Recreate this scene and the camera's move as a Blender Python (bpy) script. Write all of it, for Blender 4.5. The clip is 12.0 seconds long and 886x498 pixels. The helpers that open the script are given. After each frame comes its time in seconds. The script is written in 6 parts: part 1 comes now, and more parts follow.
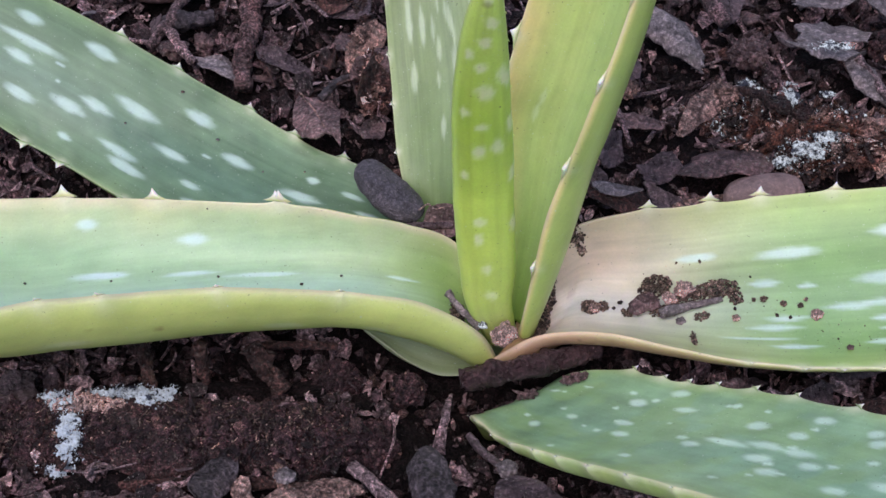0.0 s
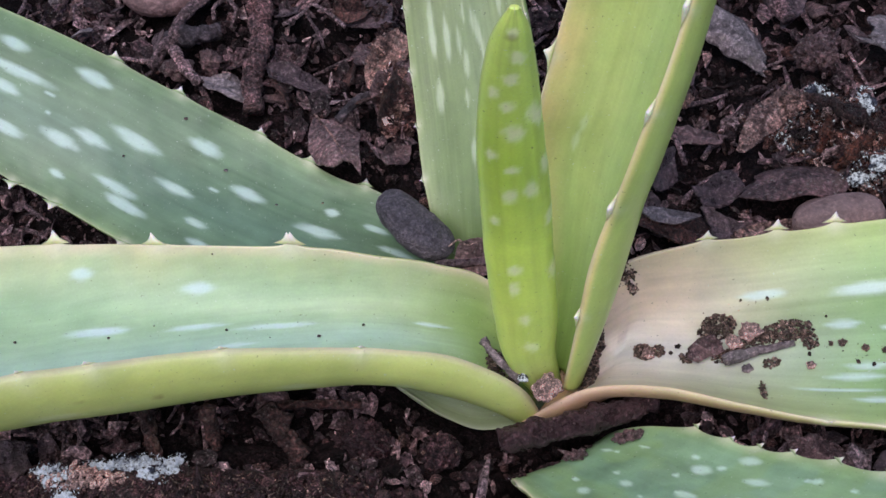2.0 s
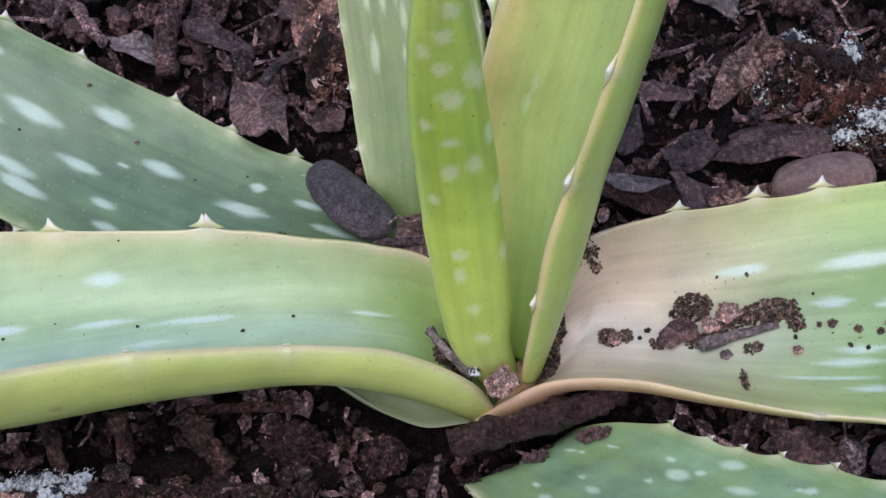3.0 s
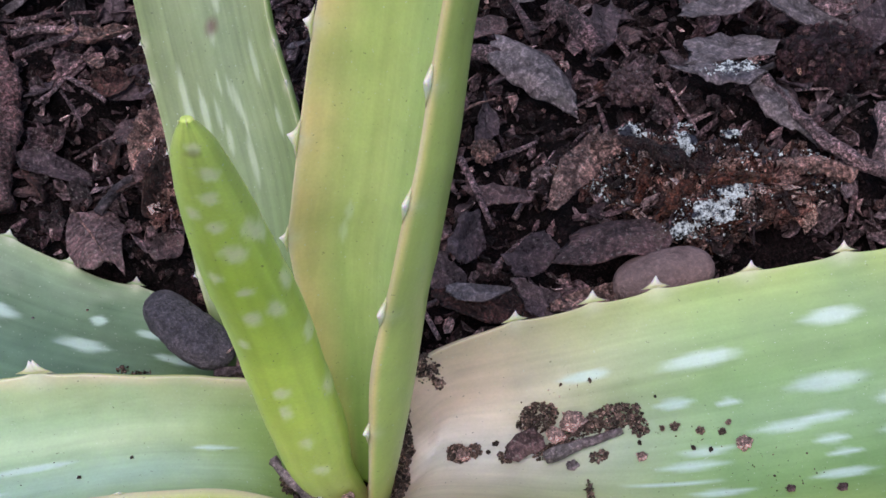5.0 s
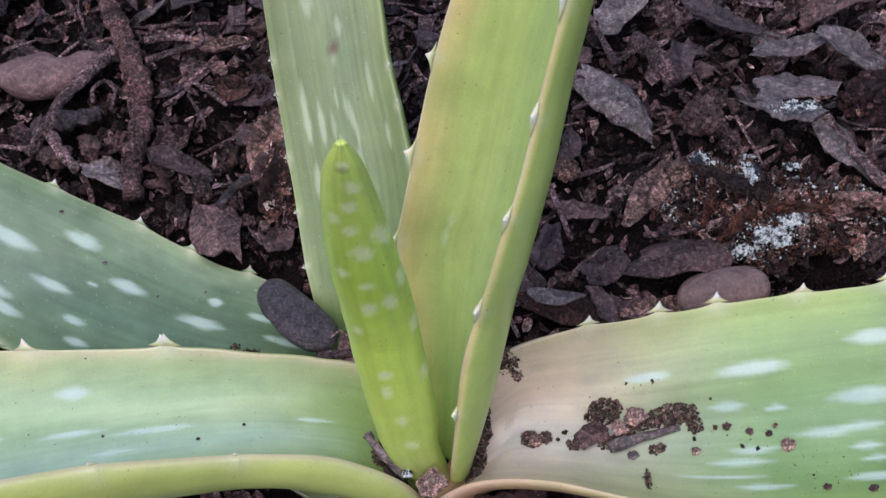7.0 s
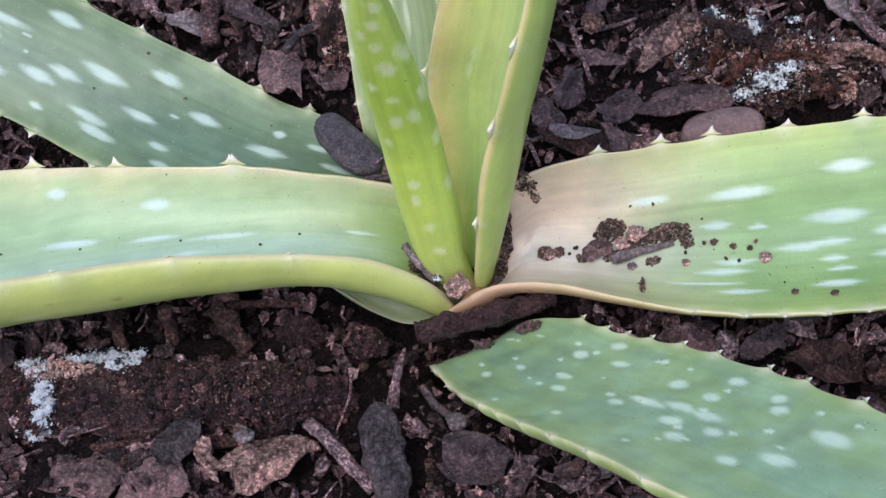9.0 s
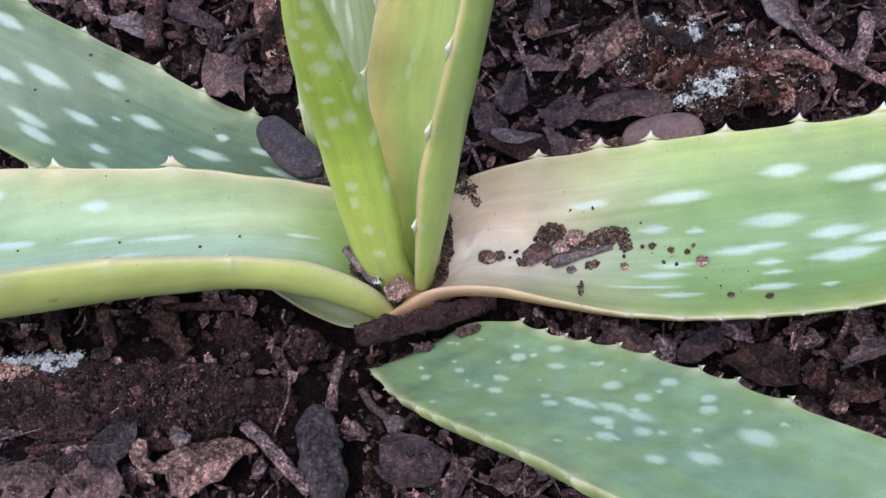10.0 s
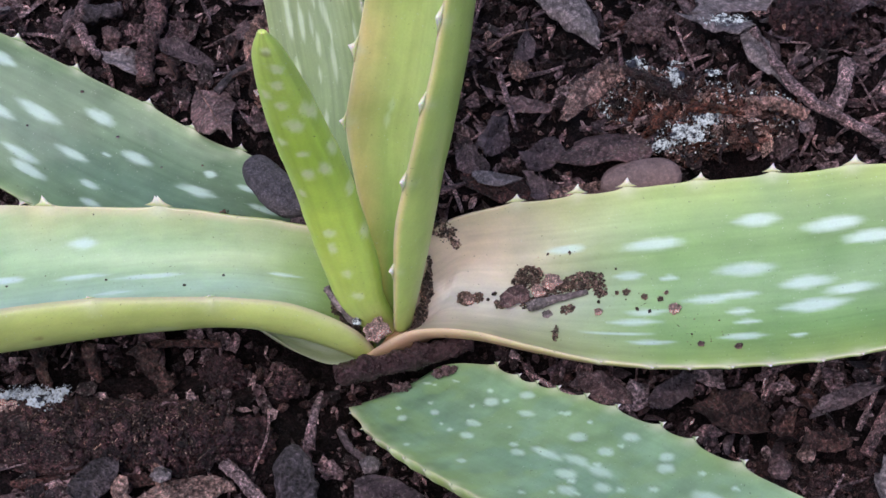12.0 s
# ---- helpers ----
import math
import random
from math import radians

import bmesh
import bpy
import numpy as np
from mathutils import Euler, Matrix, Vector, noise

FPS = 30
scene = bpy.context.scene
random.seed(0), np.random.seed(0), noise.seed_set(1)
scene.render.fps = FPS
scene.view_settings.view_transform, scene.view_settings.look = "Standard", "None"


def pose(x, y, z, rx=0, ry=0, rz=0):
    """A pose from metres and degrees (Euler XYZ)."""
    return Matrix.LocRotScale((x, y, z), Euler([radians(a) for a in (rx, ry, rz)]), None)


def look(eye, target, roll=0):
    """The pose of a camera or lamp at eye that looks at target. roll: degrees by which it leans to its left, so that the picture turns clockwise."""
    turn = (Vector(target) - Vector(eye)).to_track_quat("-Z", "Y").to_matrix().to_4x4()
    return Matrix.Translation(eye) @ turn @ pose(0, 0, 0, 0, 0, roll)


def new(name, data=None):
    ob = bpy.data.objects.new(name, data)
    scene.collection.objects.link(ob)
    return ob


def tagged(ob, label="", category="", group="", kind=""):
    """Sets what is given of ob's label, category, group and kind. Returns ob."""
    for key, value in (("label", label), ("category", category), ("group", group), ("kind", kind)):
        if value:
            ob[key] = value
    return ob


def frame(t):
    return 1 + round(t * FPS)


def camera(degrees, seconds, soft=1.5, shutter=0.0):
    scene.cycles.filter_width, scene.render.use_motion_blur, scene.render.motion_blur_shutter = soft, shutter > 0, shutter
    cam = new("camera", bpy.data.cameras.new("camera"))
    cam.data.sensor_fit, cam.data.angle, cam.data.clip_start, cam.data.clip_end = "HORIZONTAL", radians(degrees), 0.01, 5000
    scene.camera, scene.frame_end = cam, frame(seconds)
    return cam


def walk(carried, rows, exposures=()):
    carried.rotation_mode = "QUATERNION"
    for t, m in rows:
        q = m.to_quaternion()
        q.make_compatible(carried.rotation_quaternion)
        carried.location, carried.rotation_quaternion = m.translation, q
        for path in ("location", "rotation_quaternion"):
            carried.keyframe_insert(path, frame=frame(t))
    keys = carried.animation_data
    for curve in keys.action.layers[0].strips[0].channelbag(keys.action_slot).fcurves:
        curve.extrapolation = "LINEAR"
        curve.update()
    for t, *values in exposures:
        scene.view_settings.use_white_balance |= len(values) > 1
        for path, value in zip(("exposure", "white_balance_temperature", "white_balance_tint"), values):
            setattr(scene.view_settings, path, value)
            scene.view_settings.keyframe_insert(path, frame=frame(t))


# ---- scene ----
cam = camera(38.0, 12.0, soft=1.5)
# seconds, eye in metres, turn in degrees
PATH = [
    (0, -0.00386, -0.18775, 0.28700, 36.999, 0.546, 2.854),
    (0.2, 0.00428, -0.18091, 0.28999, 37.222, 1.694, 2.539),
    (0.5, 0.00498, -0.16968, 0.29226, 37.661, 2.341, 1.710),
    (0.8, 0.00801, -0.16636, 0.30055, 38.046, 3.520, 2.042),
    (1, 0.00802, -0.16046, 0.28739, 38.697, 3.136, 2.666),
    (1.2, 0.00769, -0.15602, 0.28015, 38.179, 2.725, 3.318),
    (1.5, 0.00322, -0.14970, 0.29067, 37.930, 2.529, 3.096),
    (1.8, 0.00110, -0.15605, 0.28106, 36.862, 3.286, 3.567),
    (2, -0.00060, -0.14950, 0.26750, 35.473, 3.427, 2.964),
    (2.2, 0.00652, -0.14525, 0.26535, 34.912, 4.423, 2.255),
    (2.5, 0.00884, -0.13577, 0.24616, 33.423, 3.127, 1.468),
    (2.8, 0.00286, -0.12618, 0.24839, 32.977, 3.488, 0.813),
    (3, 0.00258, -0.12349, 0.24123, 33.130, 3.030, 0.877),
    (3.2, 0.01257, -0.12327, 0.23950, 33.235, 3.270, 0.484),
    (3.5, 0.01296, -0.11468, 0.24338, 33.992, 4.151, -1.522),
    (3.7, 0.01445, -0.11166, 0.23538, 34.479, 3.903, -1.974),
    (5.3, 0.02773, -0.10927, 0.24565, 35.101, 3.178, -4.074),
    (5.5, 0.02492, -0.11019, 0.24084, 34.978, 2.640, -3.080),
    (5.8, 0.02185, -0.11232, 0.24973, 34.797, 2.917, -2.387),
    (6, 0.01343, -0.11832, 0.24917, 35.220, 2.525, -1.296),
    (6.2, 0.01529, -0.12224, 0.25416, 35.439, 3.471, -1.054),
    (6.5, 0.01132, -0.12213, 0.25997, 35.040, 3.339, -0.583),
    (6.8, 0.01647, -0.12413, 0.26563, 35.329, 3.562, -0.033),
    (7, 0.01956, -0.12749, 0.27415, 35.263, 3.433, 0.137),
    (7.2, 0.02335, -0.13841, 0.28249, 34.069, 4.148, 1.397),
    (8.8, 0.04715, -0.16000, 0.29469, 31.017, 6.906, 3.433),
    (9, 0.04051, -0.16894, 0.30031, 31.268, 6.393, 3.584),
    (9.2, 0.03337, -0.17424, 0.30253, 32.638, 6.225, 4.076),
    (9.5, 0.04049, -0.17047, 0.29442, 32.235, 5.223, 3.730),
    (9.7, 0.04487, -0.16884, 0.29594, 31.809, 4.661, 3.011),
    (10, 0.04722, -0.17149, 0.29785, 31.920, 4.927, 3.016),
    (10.2, 0.05316, -0.16823, 0.29987, 31.664, 5.142, 2.772),
    (10.5, 0.05960, -0.16734, 0.29978, 32.082, 4.891, 2.927),
    (10.7, 0.05997, -0.17023, 0.30319, 32.043, 5.803, 2.121),
    (11, 0.06153, -0.16721, 0.30556, 32.414, 5.648, 4.554),
    (11.2, 0.06323, -0.16657, 0.30635, 31.907, 5.352, 4.121),
    (11.5, 0.05955, -0.16607, 0.30830, 32.167, 5.019, 4.376),
    (11.7, 0.05956, -0.16484, 0.30815, 31.634, 5.113, 4.305),
    (12, 0.05846, -0.16261, 0.30900, 31.720, 5.253, 4.042),
]
walk(cam, [(t, pose(x, y, z, rx, ry, rz)) for t, x, y, z, rx, ry, rz in PATH],
     exposures=[(0, 0.18), (0.5, 0.15), (1.5, 0.11), (3.5, 0.07), (5.5, 0.04), (6, 0.15), (6.5, 0.16), (7, 0.02), (7.2, 0.04), (8.8, 0.32), (9.5, 0.29), (10.5, 0.25), (11.5, 0.22), (12, 0.16)])

# ---- light: open shade under a bright overcast sky ----
world = bpy.data.worlds.new("world")
scene.world = world
world.use_nodes = True
sky = world.node_tree.nodes.new("ShaderNodeTexSky")
sky.sky_type, sky.sun_disc = "NISHITA", False
sky.sun_elevation, sky.sun_rotation = radians(80), radians(242)
world.node_tree.links.new(sky.outputs[0], world.node_tree.nodes["Background"].inputs[0])
world.node_tree.nodes["Background"].inputs[1].default_value = 0.13
sun_data = bpy.data.lights.new("sun", "SUN")
sun_data.energy, sun_data.angle, sun_data.color = 2.2, radians(55), (0.985, 0.94, 0.925)
sun = new("sun", sun_data)
sun.matrix_world = look((-0.18, -0.42, 1.0), (0, 0, 0))

MM = 0.001


# ---- shapes by numbers ----
# leaf shapes
def spline(points, n):
    """A smooth line through the points, n places at even steps along it."""
    p = np.array(points, float)
    if p.ndim == 1:
        p = p[:, None]
    p = np.vstack([2 * p[0] - p[1], p, 2 * p[-1] - p[-2]])
    out = []
    for i in range(1, len(p) - 2):
        f = np.linspace(0, 1, 24, endpoint=False)[:, None]
        a, b, c, d = p[i - 1:i + 3]
        out.append(0.5 * (2 * b + (c - a) * f + (2 * a - 5 * b + 4 * c - d) * f**2 + (3 * b - a - 3 * c + d) * f**3))
    fine = np.vstack(out + [p[-2:-1]])
    rows = np.linspace(0, len(fine) - 1, n)
    low = np.minimum(rows.astype(int), len(fine) - 2)
    return fine[low] + (fine[low + 1] - fine[low]) * (rows - low)[:, None]


def leaf_shape(margins, sag, depth, hint, power=2.6, nu=300, nv=81, lip=4):
    """The faces of a fleshy leaf between two margins (mm): inner and outer grids nu x nv x 3, and the length along it."""
    a = spline([m[:3] for m in margins], nu)
    b = spline([m[3:] for m in margins], nu)
    hollow, thick = spline(sag, nu), spline(depth, nu)
    mid = (a + b) / 2
    along = np.gradient(mid, axis=0)
    chord = b - a
    down = np.cross(along, chord)
    down /= np.linalg.norm(down, axis=1, keepdims=True) + 1e-9
    sign = np.sign((down @ np.array(hint, float)).sum())
    down *= sign
    s = np.sin(np.linspace(-1, 1, nv) * np.pi / 2) * 0.6 + np.linspace(-1, 1, nv) * 0.4
    dip = 1 - np.abs(s) ** power
    inner = mid[:, None] + chord[:, None] / 2 * s[None, :, None] + down[:, None] * hollow[:, :, None] * dip[None, :, None]
    # the outer face: offset from the inner one along its own normal, thin at the margins
    du, dv = np.gradient(inner, axis=0), np.gradient(inner, axis=1)
    nrm = np.cross(du, dv)
    nrm /= np.linalg.norm(nrm, axis=2, keepdims=True) + 1e-9
    nrm *= np.sign((nrm * down[:, None]).sum())
    body = np.sqrt(np.maximum(0, 1 - np.abs(s) ** lip))
    outer = inner + nrm * thick[:, :, None] * body[None, :, None]
    length = np.r_[0, np.cumsum(np.linalg.norm(np.diff(mid, axis=0), axis=1))]
    return inner, outer, length, s


LEAVES = {
    # margins: far or left side x, y, z, near or right side x, y, z; then hollow, thickness, the way to the outer face
    "right": dict(margins=[(3, 19, 2, -6, -3, -11), (17, 26, 13, 9, -1, 2), (33, 31, 15, 26, -4, 9), (47, 33, 16, 44, -10, 12.6),
                           (62, 34.5, 17.5, 61, -15, 15.2), (82, 35, 21.5, 80, -17.3, 17.6), (111, 34, 28, 108, -17.5, 22),
                           (134, 33, 34, 132, -15, 27), (185, 27, 44, 184, -8, 38), (235, 17, 46, 235, 5, 44), (262, 11, 44, 262, 10, 44)],
                  sag=[8, 13.5, 14.8, 12, 8.5, 7, 6, 6, 5, 3, 0], depth=[5, 5.5, 5.2, 5, 5, 5, 5, 5, 5, 4, 0.5], hint=(0, 0, -1), lip=3.8),
    "left": dict(margins=[(0, 12, -14, 0, -1, -14), (-12, 28.5, 0, -6, 0.4, 0), (-27, 29, 9, -21, 2, 11), (-42, 28, 14, -36, 0.7, 16.3),
                          (-55, 28, 17, -52, -2, 21), (-79, 28, 18, -76, -6.5, 26.5), (-112, 31, 14, -108, -16, 33.5),
                          (-139, 33, 10, -136, -24, 38), (-190, 32, 6, -190, -14, 34), (-240, 24, 8, -240, 2, 20), (-268, 16, 10, -268, 15, 10)],
                 sag=[3, 8, 11, 11.5, 13.5, 15, 16, 16, 11, 5, 0], depth=[5, 8.5, 8.8, 8.2, 8.2, 8.4, 8.2, 7, 6, 4, 0.5], hint=(0, 0, -1), power=3.0),
    "far_left": dict(margins=[(-22, 46, -10, -18, 28, -13), (-41, 60, -5, -45, 24, -6), (-58, 66, -2, -70, 27, -2), (-79, 75, 5, -92, 32, 2),
                              (-96, 79, 14, -113, 41, 5), (-119, 84, 28, -130, 49, 9.5), (-139, 87, 39, -146, 55, 16),
                              (-188, 96, 60, -192, 72, 42), (-242, 95, 76, -242, 94, 76)],
                     sag=[1, 2, 2.5, 3, 3, 3, 3, 3, 0], depth=[3, 4, 5, 6, 6, 6, 6, 5, 0.5], hint=(0, 0, -1)),
    "back": dict(margins=[(-25, 36, -9, -7, 38, -6), (-30, 50, 1, -3, 52, 18), (-33, 63, 8, -3, 64, 33), (-34, 71, 15, -5, 75, 42),
                          (-36, 84, 30, -8, 87, 52), (-37, 93, 44, -9, 96, 59), (-38, 107, 66, -11, 108, 68),
                          (-38, 125, 92, -14, 125, 92), (-34, 145, 120, -20, 145, 120), (-27, 160, 140, -26, 160, 140)],
                 sag=[1, 2, 3, 3, 3, 3, 3, 3, 2, 0], depth=[4, 5, 5, 5, 5, 5, 5, 5, 4, 0.5], hint=(0, 1, -0.6)),
    "centre": dict(margins=[(0, 11, -8, 4, 3, -5), (-2, 20, 16, 7, 6, 22), (-4, 28, 34, 9, 9, 38), (-4.3, 33, 48.6, 12, 12, 50), (-2, 36, 60, 15, 14, 61),
                            (0.5, 40.5, 69, 18, 17, 72), (4, 46, 82, 22, 21, 85), (8, 51, 95, 26, 26.5, 102), (13, 57, 109, 32, 36, 126),
                            (24, 74, 145, 39, 57, 158), (38, 98, 190, 39, 98, 190)],
                   sag=[3, 7.5, 11.3, 13.2, 13.5, 12.8, 11.7, 10.5, 9, 6, 0], depth=[3.5, 5, 5.3, 5.2, 5, 4.8, 4.6, 4.2, 4, 3, 0.5], hint=(0.8, 0.6, 0), power=2.8),
    "bottom": dict(margins=[(9, -2.5, -32, -5, -11, -34), (16.5, -5, -11, -7.5, -15.8, -15), (30, -10, 1, 0, -27, -6), (43.1, -22.4, 15.7, 10, -38, 8),
                            (58.2, -34.8, 33.5, 22, -50, 24), (74.3, -51, 54.2, 38, -65, 44), (87.9, -67.3, 74.2, 54, -82, 66), (112, -92, 100, 84, -108, 96), (135, -125, 125, 134, -126, 125)],
                   sag=[0.5, 1, 1.5, 2, 2, 2, 2, 1, 0], depth=[4, 6, 7, 8, 8, 8, 8, 6, 0.5], hint=(-0.57, 0.72, -1)),
    "stub": dict(margins=[(2, 12, -22, 0, 4, -27), (-8, 13, -17, -8, 3, -25), (-18, 13, -13, -17, 1, -23), (-28, 12, -10, -25, 2.5, -19.5), (-36, 10, -8, -33, 5, -13), (-41, 8, -7, -40.5, 7.5, -7.5)],
                 sag=[0, 1, 1.5, 1.5, 1, 0], depth=[2, 3, 3, 3, 2, 0.5], hint=(0, 0.6, -1)),
}
SHAPES = {k: leaf_shape(**v) for k, v in LEAVES.items()}
# spear: x, y, z of the middle, half width, half thickness
SPEAR = [(0, 8, -12, 4, 3.5), (-4, 8, 5, 6.2, 5), (-4.8, 9.3, 20.5, 7.4, 5.4), (-6.2, 11.2, 43, 7.5, 5), (-6.5, 11, 57.3, 7.3, 4.6),
         (-7.1, 8.8, 77.3, 6.7, 4), (-7, 5.7, 97.7, 5.4, 3.2), (-6.6, 3.3, 110.1, 4.1, 2.4), (-6, 1.6, 117.5, 2.8, 1.6), (-5.6, 0.5, 122.9, 0.8, 0.6)]
# end of leaf shapes


def lin(r, g, b, pale=0.0):
    """A colour from 0..255 values as the eye reads them, paled towards grey."""
    c = np.array([(v / 255) ** 2.2 for v in (r, g, b)])
    return c * (1 - pale) + pale * c[1] * np.array([0.98, 1.0, 0.95])


def value_noise(x, y, seed=0):
    """Smooth random values from 0 to 1 over the plane, one knot per unit."""
    xi, yi = np.floor(x).astype(np.int64), np.floor(y).astype(np.int64)
    fx, fy = x - xi, y - yi
    fx, fy = fx * fx * (3 - 2 * fx), fy * fy * (3 - 2 * fy)

    def knot(a, b):
        h = (a * 374761393 + b * 668265263 + seed * 974711) & 0x7FFFFFFF
        h = ((h ^ (h >> 13)) * 1274126177) & 0x7FFFFFFF
        return ((h ^ (h >> 16)) & 0xFFFF) / 65535.0

    top = knot(xi, yi) * (1 - fx) + knot(xi + 1, yi) * fx
    low = knot(xi, yi + 1) * (1 - fx) + knot(xi + 1, yi + 1) * fx
    return top * (1 - fy) + low * fy


def fractal(x, y, seed=0, octaves=4):
    total, weight = 0, 1
    for n in range(octaves):
        total = total + weight * (value_noise(x * 2**n, y * 2**n, seed + n) - 0.5)
        weight *= 0.5
    return total


# ---- materials ----
def material(name, roughness=0.6, specular=0.5):
    m = bpy.data.materials.new(name)
    m.use_nodes = True
    nodes, links = m.node_tree.nodes, m.node_tree.links
    shader = nodes["Principled BSDF"]
    shader.inputs["Roughness"].default_value = roughness
    shader.inputs["Specular IOR Level"].default_value = specular
    return m, nodes, links, shader


def noise_node(nodes, links, scale, detail=4.0, coordinate="Object", rough=0.6):
    place = nodes.new("ShaderNodeTexCoord")
    tex = nodes.new("ShaderNodeTexNoise")
    tex.inputs["Scale"].default_value, tex.inputs["Detail"].default_value, tex.inputs["Roughness"].default_value = scale, detail, rough
    links.new(place.outputs[coordinate], tex.inputs["Vector"])
    return tex


def ramp_node(nodes, links, source, stops):
    ramp = nodes.new("ShaderNodeValToRGB")
    while len(ramp.color_ramp.elements) < len(stops):
        ramp.color_ramp.elements.new(0.5)
    for e, (at, c) in zip(ramp.color_ramp.elements, stops):
        e.position, e.color = at, (*c, 1)
    links.new(source, ramp.inputs[0])
    return ramp


def mix_node(nodes, links, kind, factor, a, b):
    mix = nodes.new("ShaderNodeMix")
    mix.data_type, mix.blend_type = "RGBA", kind
    for value, socket in ((factor, mix.inputs[0]), (a, mix.inputs[6]), (b, mix.inputs[7])):
        if hasattr(value, "is_output"):
            links.new(value, socket)
        else:
            socket.default_value = value if isinstance(value, float) else (*value, 1)
    return mix.outputs[2]


def bump_node(nodes, links, height, shader, distance, strength=1.0):
    bump = nodes.new("ShaderNodeBump")
    bump.inputs["Distance"].default_value, bump.inputs["Strength"].default_value = distance, strength
    links.new(height, bump.inputs["Height"])
    links.new(bump.outputs[0], shader.inputs["Normal"])


def flesh_material(name="aloe_skin", flesh=0.22):
    """Waxy skin of the aloe leaves; its colour lies in the mesh."""
    m, nodes, links, shader = material(name, 0.32, 0.5)
    tint = nodes.new("ShaderNodeVertexColor")
    tint.layer_name = "tint"
    fine = noise_node(nodes, links, 1600, 4)
    broad = noise_node(nodes, links, 70, 3)
    speckle = ramp_node(nodes, links, fine.outputs[0], [(0.3, (0.95, 0.95, 0.94)), (0.7, (1.03, 1.03, 1.03))])
    stain = ramp_node(nodes, links, broad.outputs[0], [(0.3, (0.88, 0.9, 0.9)), (0.7, (1.06, 1.05, 1.04))])
    c = mix_node(nodes, links, "MULTIPLY", 1.0, tint.outputs[0], speckle.outputs[0])
    c = mix_node(nodes, links, "MULTIPLY", 1.0, c, stain.outputs[0])
    place = nodes.new("ShaderNodeAttribute")
    place.attribute_name = "place"
    for across, along, deep in ((45.0, 3.0, 0.05), (240.0, 9.0, 0.018)):
        grow = nodes.new("ShaderNodeMapping")
        grow.inputs["Scale"].default_value = (along, across, 1.0)
        links.new(place.outputs["Vector"], grow.inputs["Vector"])
        line = nodes.new("ShaderNodeTexNoise")
        line.inputs["Scale"].default_value, line.inputs["Detail"].default_value = 1.0, 3.0
        links.new(grow.outputs[0], line.inputs["Vector"])
        vein = ramp_node(nodes, links, line.outputs[0], [(0.3, (1 - deep, 1 - deep * 0.8, 1 - deep)), (0.5, (1, 1, 1)), (0.72, (1 + deep, 1 + deep, 1 + deep * 1.1))])
        c = mix_node(nodes, links, "MULTIPLY", 1.0, c, vein.outputs[0])
    for scale, low, tone in ((1500, 0.69, (0.62, 0.68, 0.60)), (1150, 0.70, (0.05, 0.045, 0.03))):
        speck = noise_node(nodes, links, scale, 2)
        where = ramp_node(nodes, links, speck.outputs[0], [(low, (0, 0, 0)), (low + 0.05, (0.55, 0.55, 0.55))])
        c = mix_node(nodes, links, "MIX", where.outputs[0], c, tone)
    links.new(c, shader.inputs["Base Color"])
    shader.inputs["Subsurface Weight"].default_value = flesh
    shader.inputs["Subsurface Radius"].default_value = (0.6, 1.0, 0.3)
    shader.inputs["Subsurface Scale"].default_value = 0.002
    gloss = ramp_node(nodes, links, broad.outputs[0], [(0.3, (0.28, 0.28, 0.28)), (0.75, (0.42, 0.42, 0.42))])
    links.new(gloss.outputs[0], shader.inputs["Roughness"])
    bump_node(nodes, links, fine.outputs[0], shader, 0.00006, 0.4)
    return m


